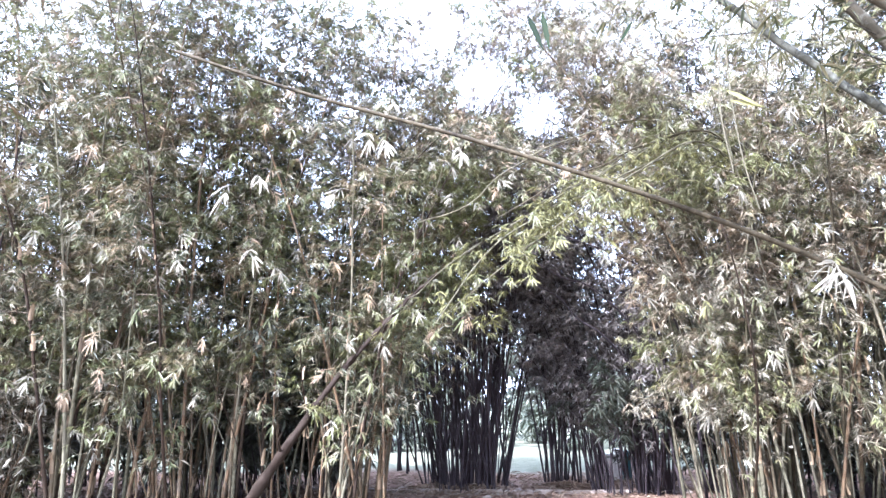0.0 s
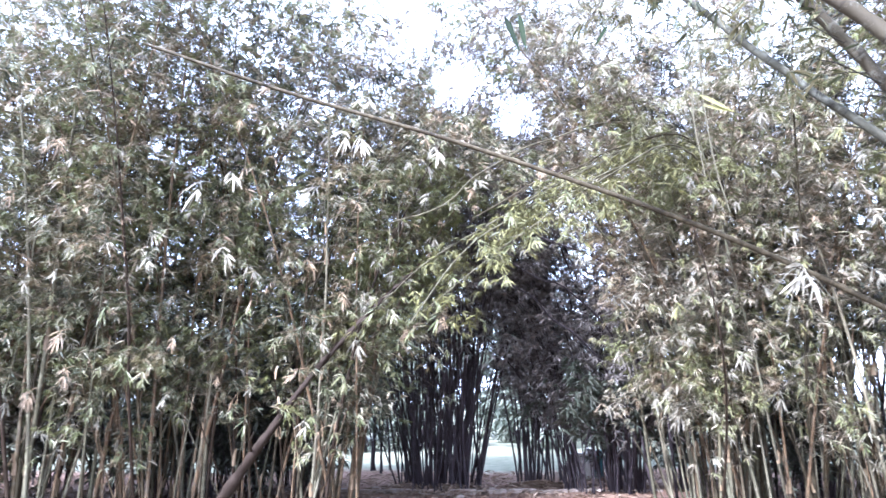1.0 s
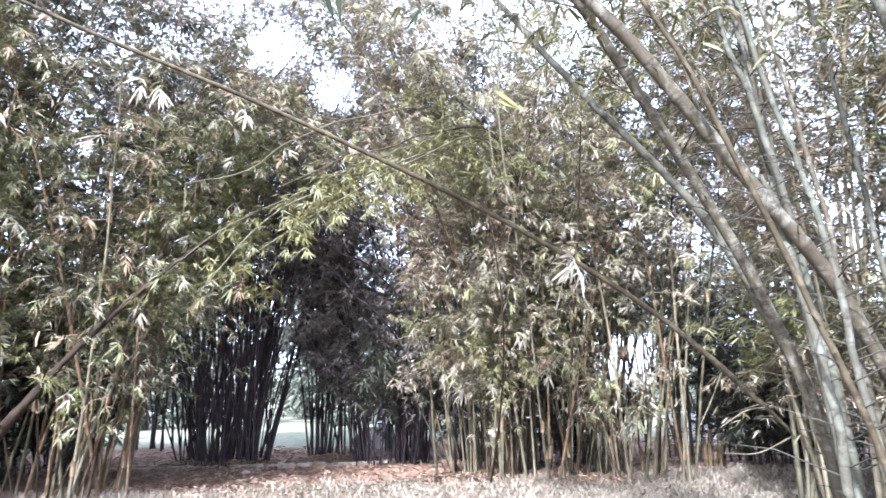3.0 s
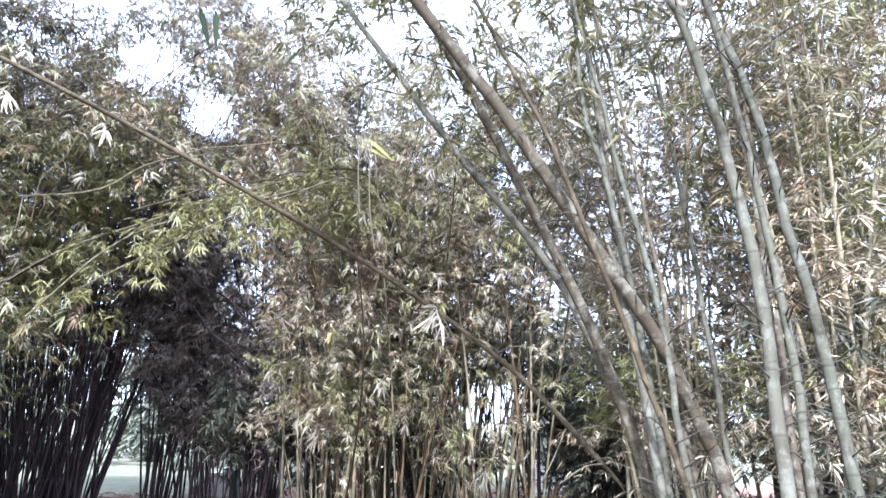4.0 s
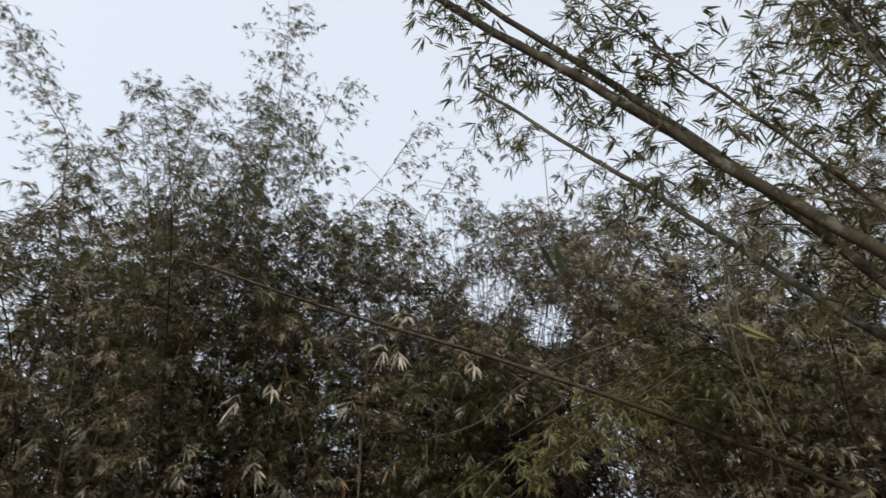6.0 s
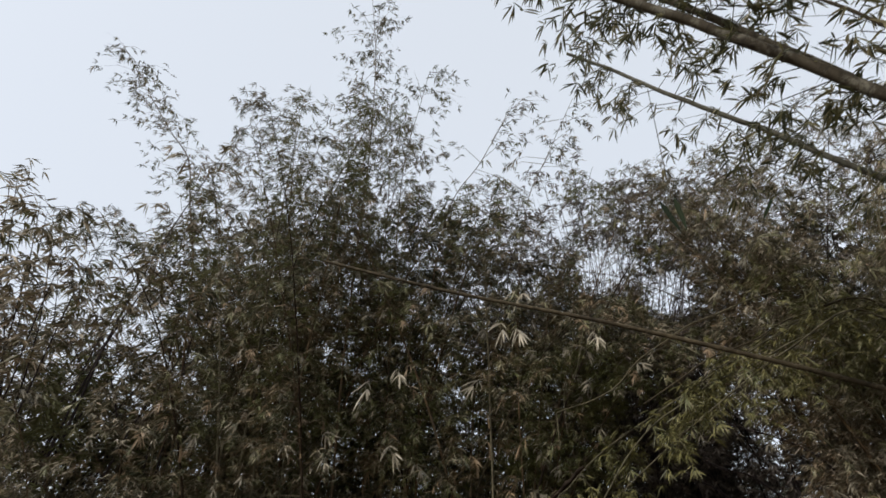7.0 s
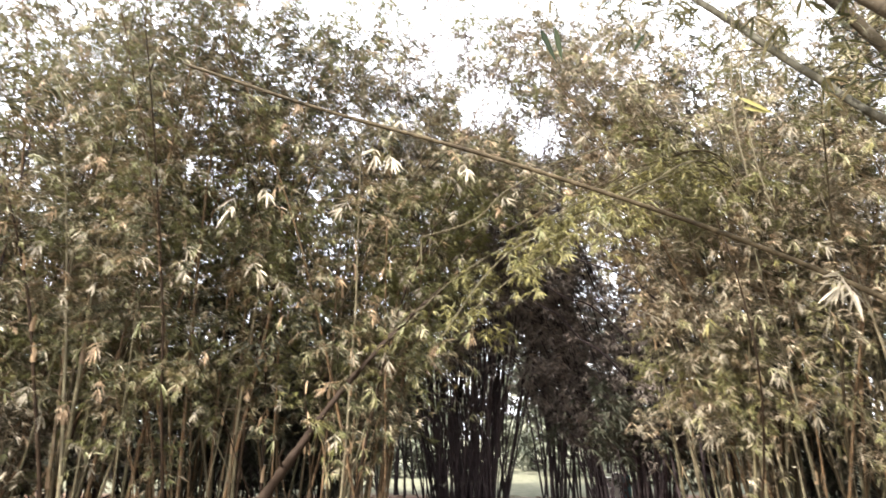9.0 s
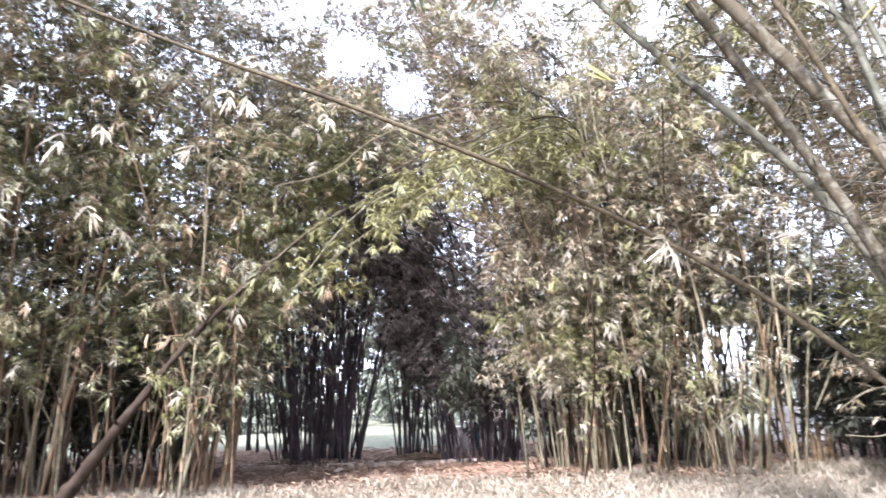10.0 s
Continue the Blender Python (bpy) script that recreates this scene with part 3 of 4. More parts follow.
# tall thin tips that rise over it
tall = [([(-7.6, 9.4, 0), (-7.8, 9.1, 4.0), (-8.2, 9.0, 7.6), (-8.7, 9.0, 9.4), (-9.1, 9.0, 10.8), (-9.9, 9.0, 11.9), (-11.2, 9.0, 13.8), (-12.6, 9.0, 15.9)], 0.05),
        ([(-4.9, 9.6, 0), (-4.9, 9.4, 4.5), (-4.8, 9.3, 7.4), (-4.7, 9.3, 10.1), (-4.75, 9.3, 13.1), (-5.0, 9.3, 15.4)], 0.05),
        ([(-4.3, 10.0, 0), (-4.2, 9.8, 5), (-4.05, 9.6, 9.6), (-3.7, 9.6, 11.6), (-3.5, 9.6, 12.6)], 0.04),
        ([(-3.7, 10.2, 0), (-3.6, 9.8, 5), (-3.1, 9.6, 8.4), (-2.35, 9.6, 9.7), (-1.6, 9.6, 11.1)], 0.036),
        ([(-1.9, 10.2, 0), (-1.9, 9.8, 5), (-1.55, 9.6, 8.2), (-1.0, 9.6, 9.6), (-0.4, 9.6, 10.9)], 0.034),
        ([(-6.0, 9.8, 0), (-6.1, 9.4, 5), (-6.4, 9.2, 9.8), (-6.6, 9.2, 12.0)], 0.036)]
bamboo_clump("slender bamboo stems rising above the stand with wispy tips", (-4.3, 9.7, 0), [(smooth_line(p, 60), r * 0.6, 0.004) for p, r in tall], LEAF_OLIVE, CULM_STRAW,
             4.2, 8.5, 1.25, 5, 7, 0.135, group="bamboo stand", width=0.15, sparse=0.0, crown=False)
rng = np.random.default_rng(13)
# the middle clump, its smaller neighbour, and one behind; their shade is put into the colours
bamboo_clump("dense shade-dark bamboo clump of many thin stems fanning upward", (-0.95, 14.5, 0), fan((-0.95, 14.5, 0), 110, 0.92, 12.8, 13, 22, 0.019) + fan((-0.95, 14.4, 0), 70, 0.8, 4.6, 12, 16, 0.015),
             LEAF_SHADE, CULM_SHADE, 3.5, 2.2, 1.3, 6, 7, 0.165, fine=False, group="shaded bamboo", width=0.14, sparse=0.0)
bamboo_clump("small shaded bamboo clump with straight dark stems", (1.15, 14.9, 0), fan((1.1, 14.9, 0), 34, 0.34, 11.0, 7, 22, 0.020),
             LEAF_SHADE, CULM_SHADE, 1.7, 3.2, 1.0, 6, 7, 0.165, fine=False, group="shaded bamboo", width=0.13)
bamboo_clump("leafy bamboo clump greyed as in shade behind the dark stems", (7.6, 14.2, 0), fan((7.6, 14.2, 0), 12, 0.7, 5.4, 11, 46, 0.03),
             LEAF_SHADE, CULM_SHADE, 1.5, 2.8, 1.2, 6, 7, 0.2, fine=False, group="shaded bamboo", width=0.15)
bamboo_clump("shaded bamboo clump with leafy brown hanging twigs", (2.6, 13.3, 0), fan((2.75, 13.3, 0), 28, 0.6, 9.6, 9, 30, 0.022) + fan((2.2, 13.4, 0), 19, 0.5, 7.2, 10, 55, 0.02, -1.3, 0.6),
             LEAF_SHADE, CULM_SHADE, 1.3, 4.2, 1.15, 6, 7, 0.175, fine=False, group="shaded bamboo", width=0.13)
bamboo_clump("leafy bamboo clump greyed as in shade behind the dark stems", (2.9, 15.6, 0), fan((2.9, 15.6, 0), 13, 0.7, 8.0, 9, 40, 0.022),
             LEAF_SHADE, CULM_SHADE, 2.8, 4.0, 1.2, 6, 7, 0.19, fine=False, group="shaded bamboo", width=0.14)
# the right stand
rng = np.random.default_rng(14)
for base, n in (((3.7, 11.3, 0), 17), ((5.0, 10.7, 0), 22), ((6.4, 10.2, 0), 21)):
    culms = fan(base, n, 0.9, 11.0, 10, 30, 0.026) + fan(base, 10, 0.9, 3.2, 24, 6, 0.016)
    if base[0] < 4:
        culms += fan((3.3, 11.4, 0), 9, 0.5, 10.5, 13, 18, 0.024, -math.pi / 2, 0.5)
        culms += fan((3.9, 10.9, 0), 11, 0.5, 10.4, 12, 60, 0.026, -math.pi / 2, 0.4, 1.6)
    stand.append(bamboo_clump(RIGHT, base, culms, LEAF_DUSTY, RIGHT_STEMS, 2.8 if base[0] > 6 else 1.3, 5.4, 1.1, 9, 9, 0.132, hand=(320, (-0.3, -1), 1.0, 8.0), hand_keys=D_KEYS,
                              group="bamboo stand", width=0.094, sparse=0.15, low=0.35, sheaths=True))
# two pale stems that stand a little apart
for points in ([(6.24, 9.8, -0.03), (6.35, 9.8, 0.75), (6.72, 9.8, 2.32), (7.06, 9.8, 3.25), (7.35, 9.85, 4.3), (7.6, 9.9, 6.0)], [(6.1, 9.85, -0.03), (6.32, 9.85, 1.22), (6.6, 9.85, 2.6), (6.8, 9.9, 4.6)]):
    part("bare_culm", culm_mesh(smooth_line(points, 30) - np.array(stand[-1].location), 0.034, 0.016, CULM_OCHRE, 0.4, 8), stand[-1], "pale leafless stem beside the stand")
rng = np.random.default_rng(15)
# the dense clump beyond the near stems, its deep shade put into dark colours
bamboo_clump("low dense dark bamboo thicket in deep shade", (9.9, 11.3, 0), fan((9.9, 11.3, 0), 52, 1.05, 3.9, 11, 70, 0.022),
             LEAF_DEEP_SHADE, CULM_SHADE, 0.3, 6.5, 0.8, 5, 7, 0.2, fine=False, group="shaded bamboo", width=0.14)
for base, n in (((9.6, 6.4, 0), 26), ((7.4, 4.4, 0), 24), ((11.5, 8.2, 0), 16), ((7.5, 6.7, 0), 24)):
    bamboo_clump("leafy bamboo clump behind the near stems", base, fan(base, n, 0.9, 11.0, 9, 30, 0.036),
                 LEAF_DUSTY, CULM_GREEN, 1.2, 4.8, 1.15, 7, 8, 0.15, group="bamboo stand", width=0.12, fine=False, crown=False)
for base, n, h in (((8.5, 12.6, 0), 15, 9.0), ((11.6, 13.4, 0), 13, 11.5)):
    bamboo_clump("airy bamboo clump with pale dusty leaves beyond the stand", base, fan(base, n, 0.8, h, 10, 34, 0.024),
                 LEAF_DUSTY, CULM_STRAW, 2.9, 5.5, 1.1, 6, 7, 0.17, fine=False, group="bamboo stand", width=0.13)
# leafy clumps behind the left stand; the shade there is put into dark colours
rng = np.random.default_rng(16)
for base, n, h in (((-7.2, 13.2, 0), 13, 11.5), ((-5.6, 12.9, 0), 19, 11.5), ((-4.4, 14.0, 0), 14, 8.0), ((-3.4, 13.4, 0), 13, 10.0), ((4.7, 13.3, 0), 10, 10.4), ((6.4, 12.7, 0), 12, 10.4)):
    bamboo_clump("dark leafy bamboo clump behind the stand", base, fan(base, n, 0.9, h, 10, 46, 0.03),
                 LEAF_DEEP_SHADE, CULM_SHADE, 0.5, 3.6, 1.2, 6, 6, 0.21, fine=False, group="shaded bamboo", width=0.16)
# undergrowth behind the stands, its shade put into dark leaf and stem colours
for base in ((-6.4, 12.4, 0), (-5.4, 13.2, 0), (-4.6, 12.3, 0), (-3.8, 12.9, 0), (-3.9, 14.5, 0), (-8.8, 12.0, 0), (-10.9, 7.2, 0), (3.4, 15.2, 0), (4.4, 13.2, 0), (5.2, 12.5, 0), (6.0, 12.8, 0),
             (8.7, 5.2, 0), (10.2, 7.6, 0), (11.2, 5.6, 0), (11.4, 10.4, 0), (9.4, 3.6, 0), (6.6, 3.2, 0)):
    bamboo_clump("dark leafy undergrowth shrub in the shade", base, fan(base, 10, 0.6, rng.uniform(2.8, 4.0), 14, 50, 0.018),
                 LEAF_DEEP_SHADE, CULM_SHADE, 0.3, 4.0, 0.7, 4, 6, 0.2, fine=False, group="undergrowth", width=0.16)
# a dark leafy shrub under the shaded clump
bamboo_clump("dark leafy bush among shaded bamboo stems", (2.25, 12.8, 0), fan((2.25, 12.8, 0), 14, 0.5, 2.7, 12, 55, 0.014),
             LEAF_DEEP_SHADE, CULM_SHADE, 1.2, 8.0, 0.55, 5, 7, 0.19, fine=False, group="undergrowth", width=0.15)
# thin saplings at the back
base = (-3.0, 17.0, 0)
bamboo_clump("thin dark bamboo saplings beside the clearing", base, fan(base, 9, 0.7, 6.0, 6, 30, 0.03), LEAF_DEEP_SHADE, CULM_SHADE, 1.6, 3.5, 1.0, 5, 6, 0.22, fine=False,
             group="far bamboo", width=0.14)
# far left
rng = np.random.default_rng(17)
bamboo_clump("low leafy bamboo with pale dusty leaves beside the stand", (-8.4, 8.9, 0), fan((-8.4, 8.9, 0), 22, 0.7, 5.2, 10, 45, 0.018) + fan((-7.5, 8.7, 0), 14, 0.7, 4.4, 12, 40, 0.014), LEAF_DUSTY, CULM_STRAW,
             0.5, 4.2, 0.9, 6, 8, 0.13, hand=(110, (0.5, -1), 0.6, 4.5), hand_keys=A_KEYS, group="bamboo stand", width=0.15, fine=False)
bamboo_clump("dark leafy bamboo clump behind the stand", (-10.3, 11.8, 0), fan((-10.3, 11.8, 0), 13, 0.8, 6.5, 10, 45, 0.028), LEAF_OLIVE, CULM_SHADE,
             0.4, 3.0, 1.2, 5, 6, 0.26, fine=False, group="shaded bamboo", width=0.16)
for base, n, h, mat in (((-10.9, 8.5, 0), 36, 10.4, LEAF_DUSTY), ((-8.8, 10.4, 0), 21, 9.6, LEAF_OLIVE), ((-13.5, 11.5, 0), 12, 9.5, LEAF_DEEP_SHADE), ((-9.5, 14.0, 0), 13, 8.5, LEAF_OLIVE)):
    bamboo_clump("bamboo clump with dark arching stems farther off", base, fan(base, n, 0.9, h, 12, 42, 0.036),
                 mat, CULM_SHADE, 0.5, 3.4, 1.2, 6, 6, 0.25, fine=False, group="far bamboo", width=0.13)
# far clumps and shrubs across the clearing
rng = np.random.default_rng(18)
for base, h in (((-7.5, 24, 0), 6.5), ((-2.6, 27, 0), 6.5), ((3.5, 28, 0), 6), ((8.5, 23, 0), 7), ((15, 19, 0), 8), ((-15, 24, 0), 8)):
    bamboo_clump("hazy bamboo clump across the sunlit clearing", base, fan(base, 18, 1.0, h, 12, 45, 0.04),
                 LEAF_FAR, CULM_SHADE, 1.0, 1.4, 1.5, 4, 5, 0.45, fine=False, group="far bamboo", width=0.14)
for k in range(13):
    base = (-24 + 4.0 * k + rng.normal(0, 0.8), rng.uniform(31, 37), 0)
    bamboo_clump("tall hazy bamboo clump at the far side of the clearing", base, fan(base, 12, 1.4, rng.uniform(7.5, 10.5), 12, 48, 0.05),
                 LEAF_FAR, CULM_SHADE, 0.4, 1.3, 1.9, 4, 5, 0.75, fine=False, group="far bamboo", width=0.2)
for k in range(20):
    base = (-23 + 2.4 * k + rng.normal(0, 0.5), rng.uniform(25, 33), 0)
    bamboo_clump("rounded grey-green shrub at the far side of the clearing", base, fan(base, 8, 0.9, rng.uniform(2.4, 4.4), 22, 60, 0.03),
                 LEAF_FAR, CULM_SHADE, 0.15, 1.8, 1.1, 4, 5, 0.52, fine=False, group="far shrubs", width=0.17)

# ---- the near clump with thick pale stems ----
rng = np.random.default_rng(19)
near = []


def near_stem(points, r0, r1):
    """One thick stem of the near clump, a little crooked."""
    line = smooth_line(points, 50)
    near.append((line + np.cumsum(rng.normal(0, 0.007, line.shape), 0) * np.array([1, 1, 0.3]), r0 * 0.68, r1 * 0.9))


near_stem([(4.72, 3.5, -0.05), (4.44, 3.55, 1.2), (4.17, 3.6, 1.82), (3.88, 3.64, 2.35), (3.41, 3.69, 2.96), (3.01, 3.73, 3.48), (2.52, 3.78, 4.1), (2.06, 3.82, 4.62), (1.52, 3.87, 5.29), (1.0, 3.92, 5.91), (0.47, 3.97, 6.5), (0.04, 4.01, 6.97), (-0.49, 4.06, 7.6), (-1.02, 4.11, 8.23)], 0.084, 0.046)
near_stem([(4.5, 4.2, -0.05), (4.33, 4.25, 1.2), (4.07, 4.3, 2.04), (3.57, 4.3, 2.95), (3.04, 4.3, 3.85), (2.62, 4.3, 4.49), (1.9, 4.3, 5.5), (1.24, 4.3, 6.35), (0.42, 4.35, 7.36), (-0.5, 4.4, 8.5)], 0.080, 0.034)
near_stem([(4.6, 4.1, -0.05), (4.35, 4.3, 1.3), (3.9, 4.65, 2.75), (3.5, 4.88, 3.43), (2.98, 5.15, 4.15), (2.5, 5.38, 4.82), (1.9, 5.72, 5.8), (1.55, 5.93, 6.38), (1.13, 6.13, 6.95), (0.6, 6.4, 7.72), (0.1, 6.66, 8.5), (-0.4, 6.9, 9.2)], 0.066, 0.026)
near_stem([(3.95, 2.65, -0.05), (4.02, 2.75, 1.6), (4.13, 2.83, 2.35), (4.13, 2.92, 3.15), (4.07, 2.98, 3.75), (4.0, 3.03, 4.25), (3.86, 3.08, 4.85), (3.72, 3.14, 5.4), (3.2, 3.5, 8.5), (2.7, 3.8, 10.5)], 0.072, 0.02)
near_stem([(4.7, 2.6, -0.05), (4.68, 2.75, 1.5), (4.66, 2.84, 2.5), (4.6, 2.92, 3.2), (4.55, 2.98, 3.85), (4.45, 3.03, 4.4), (4.25, 3.08, 5.0), (4.1, 3.12, 5.5), (3.6, 3.4, 8.0), (3.0, 3.8, 10.0)], 0.068, 0.02)
near_stem([(4.1, 3.7, -0.05), (4.05, 3.8, 1.6), (3.95, 3.95, 3.0), (3.84, 4.06, 3.75), (3.75, 4.15, 4.4), (3.73, 4.25, 5.3), (3.6, 4.5, 8.5)], 0.052, 0.014)
near_stem([(4.0, 3.3, -0.05), (3.95, 3.5, 1.6), (3.87, 3.7, 3.0), (3.75, 3.9, 4.0), (3.55, 4.1, 5.4), (3.2, 4.4, 8.2)], 0.044, 0.014)
near_stem([(3.9, 3.15, -0.05), (3.72, 3.2, 1.2), (3.38, 3.38, 2.4), (2.9, 3.52, 3.7), (2.45, 3.71, 4.7), (2.14, 3.98, 5.6), (1.74, 4.3, 6.65), (1.35, 4.7, 8.0), (1.1, 4.9, 8.9)], 0.036, 0.012)
near_stem([(4.3, 2.75, -0.05), (4.3, 2.8, 1.5), (4.35, 2.88, 2.6), (4.2, 3.0, 4.4), (3.9, 3.3, 7.5), (3.4, 3.6, 9.5)], 0.050, 0.015)
near_stem([(5.0, 3.4, -0.05), (5.15, 3.6, 3.0), (5.0, 3.9, 6.5), (4.6, 4.3, 9.5)], 0.052, 0.015)
near_stem([(4.45, 4.15, -0.05), (4.36, 4.2, 1.6), (4.2, 4.3, 3.2), (4.05, 4.45, 5.5), (3.7, 4.7, 8.5)], 0.05, 0.014)
near_stem([(4.25, 3.9, -0.05), (4.15, 4.0, 1.5), (4.0, 4.1, 3.0), (3.9, 4.3, 5.0), (3.6, 4.6, 8.0)], 0.056, 0.014)
near_stem([(4.4, 3.6, -0.05), (4.3, 3.8, 2.0), (4.15, 4.1, 4.5), (3.7, 4.6, 8.0)], 0.04, 0.012)
near_stem([(5.6, 4.4, -0.05), (5.5, 4.6, 3.0), (5.2, 4.8, 6.0), (4.7, 5.1, 9.0)], 0.05, 0.013)
near_stem([(6.1, 3.9, -0.05), (6.1, 4.1, 3.0), (5.9, 4.3, 6.5), (5.5, 4.6, 9.5)], 0.055, 0.014)
near_stem([(5.3, 5.0, -0.05), (5.2, 5.2, 3.0), (5.0, 5.4, 6.0), (4.5, 5.7, 9.0)], 0.042, 0.011)
near_stem([(3.8, 3.55, -0.05), (3.72, 3.6, 1.2), (3.66, 3.75, 2.4), (3.62, 3.9, 3.1)], 0.05, 0.035)
NEAR_MATS = (CULM_TAN, CULM_TAN, CULM_PALE, CULM_PALE, CULM_PALE, CULM_PALE, CULM_PALE, CULM_AGED, CULM_PALE, CULM_TAN, CULM_TAN, CULM_PALE, CULM_TAN, CULM_PALE, CULM_TAN, CULM_TAN, CULM_PALE)
grove = bamboo_clump("near bamboo clump of thick pale grey-green leaning stems", (4.1, 2.9, 0), near, LEAF_NEAR, NEAR_MATS, 4.3, 6.6, 1.15, 7, 7, 0.165,
             group="bamboo stand", detail=True, droop=0.3, crown=False, leafy=[1.0] * 3 + [0.55] * 4 + [1.0] + [0.5] * 9)

P, D, L = (np.concatenate(a) for a in zip(*[branches_for(line, 0.5, 5.0, 7.0, 0.34, 0.2, 1.0) for line, _, _ in near]))
L = L * np.where(rng.random(len(L)) < 0.12, 3.2, 1.0)
tagged(part("side_twig", twig_mesh(P - np.array([4.1, 2.9, 0]), D, L, CULM_PALE, 0.008, 0.05), grove, "bare broken side twigs at the joints"), kind="stuff")

# ---- the long bent stem, the leaning brown one, and the drooping tips ----
cross = smooth_line([(4.68, 4.95, 1.08), (4.62, 5.19, 1.33), (4.14, 6.31, 2.39), (2.45, 6.76, 3.5), (-0.08, 6.96, 4.63), (-2.25, 7.05, 5.44), (-4.14, 6.92, 6.15)], 60)
root = tagged(new("bent_culm"), "long thin bare bamboo stem lying aslant across the clumps", "bamboo")
root.location = (4.75, 4.6, 0)
origin = np.array([4.75, 4.6, 0])
bent = part("culm", culm_mesh(cross[12:] - origin, 0.032, 0.021, CULM_AGED, internode=0.42), root)
split_end = part("culm_end", culm_mesh(cross[12::-1] - origin, 0.029, 0.009, CULM_AGED, internode=0.36), root, "thin split end of the stem")
for points in ([(4.46, 5.57, 1.66), (4.33, 5.60, 1.38), (4.17, 5.60, 1.13)], [(4.62, 5.19, 1.33), (4.40, 5.20, 1.30), (4.10, 5.20, 1.15)], [(4.68, 4.95, 1.09), (4.49, 5.20, 0.92), (4.11, 5.20, 0.93)]):
    v, f = tube(smooth_line(points, 12) - origin, np.linspace(0.010, 0.004, 12), 5)
    part("forked_twig", mesh_from("forked_twig", v, f, CULM_OCHRE, True), split_end, "pale bare forked twig")


def hang(root, name, me, place, turn=0.0, tilt=0.0, size=1.0):
    """One more spray of leaves on a thing, at a place in the world."""
    m = Matrix.Translation(Vector(place) - root.location) @ Matrix.Rotation(radians(turn), 4, "Z") @ Matrix.Rotation(radians(tilt), 4, "Y") @ Matrix.Scale(size, 4)
    return part(name, me, root, at=m)


trunk_line = smooth_line([(-3.9, 8.95, -0.12), (-3.57, 9.0, 0.38), (-3.07, 9.02, 1.12), (-2.36, 9.05, 2.08), (-1.53, 9.08, 2.99), (-0.92, 9.1, 3.55)], 60)
trunk_r = np.interp(np.linspace(0, 1, 60), [0, 0.3, 0.55, 1.0], [0.100, 0.075, 0.046, 0.020]) * (1 + 0.10 * np.sin(np.arange(60) * 0.9) + rng.normal(0, 0.05, 60))
v, f = tube(trunk_line - np.array([-3.95, 8.95, 0]), trunk_r, 12)
v += 0.010 * np.sin(v[:, [1, 2, 0]] * 37) + rng.normal(0, 0.006, v.shape)
trunk = tagged(new("leaning_trunk"), "leaning dead brown trunk propped against the bamboo", "dead tree")
trunk.location = (-3.95, 8.95, 0)
log = part("trunk", mesh_from("trunk", v, f, CULM_BROWN, True), trunk)
for k in (22, 30, 38, 46):
    a = trunk_line[k] - np.array([-3.95, 8.95, 0])
    q = a + np.array([rng.uniform(-0.2, 0.3), -0.25, rng.uniform(0.1, 0.35)])
    v, f = tube(smooth_line([a, (a + q) / 2 + rng.normal(0, 0.03, 3), q], 8), np.linspace(0.022, 0.006, 8), 6)
    part("branch_stub", mesh_from("branch_stub", v, f, CULM_BROWN, True), log)
droopers = [([(4.4, 11.0, 0), (4.3, 10.2, 4.2), (3.1, 8.9, 5.3), (1.85, 8.2, 4.65), (0.37, 7.9, 3.6), (-0.75, 7.8, 2.7)], 0.03),
            ([(4.6, 11.2, 0), (4.5, 10.5, 4.6), (3.2, 9.2, 5.6), (1.77, 8.55, 4.95), (0.56, 8.3, 4.3)], 0.03),
            ([(4.2, 11.4, 0), (4.0, 10.8, 5.0), (2.8, 9.8, 5.8), (1.3, 9.4, 4.9), (0.1, 9.1, 3.7)], 0.03),
            ([(4.3, 11.2, 0), (4.1, 10.6, 4.6), (2.9, 9.2, 5.5), (1.4, 8.5, 4.75), (0.2, 8.2, 4.0), (-0.7, 8.0, 3.4), (-1.35, 8.0, 2.75)], 0.022)]
arch = bamboo_clump("thin drooping bamboo tips with fresh yellow-green leaves", (4.4, 11.1, 0), [(smooth_line(p, 50), r, 0.005) for p, r in droopers], LEAF_LIME, CULM_OCHRE,
             2.3, 5.6, 0.62, 6, 8, 0.14, hand=(40, (-0.3, -1), 2.6, 6.5), hand_keys=("lime", "olive"), width=0.10)
# bare thin stems that arch over the opening, and a broken one whose end hangs down


def bare_stem(points, r0, mat):
    part("bare_culm", culm_mesh(smooth_line(points, 60) - np.array([4.4, 11.1, 0]), r0, 0.009, mat, 0.4, 6), arch, "thin leafless arching stem")


bare_stem([(4.3, 10.9, 0), (4.2, 10.2, 3.6), (3.3, 9.0, 5.2), (2.2, 8.6, 4.95), (1.43, 8.5, 4.58), (0.85, 8.4, 4.34), (0.44, 8.27, 4.06), (0.06, 8.1, 3.79), (-0.3, 7.95, 3.4), (-0.57, 7.8, 2.99), (-0.8, 7.6, 2.6)], 0.022, CULM_OCHRE)
bare_stem([(4.5, 11.1, 0), (4.4, 10.3, 3.8), (3.4, 9.2, 5.5), (2.17, 8.7, 5.27), (1.54, 8.6, 4.95), (0.94, 8.45, 4.71), (0.44, 8.28, 4.37), (-0.02, 8.05, 4.04)], 0.022, CULM_AGED)
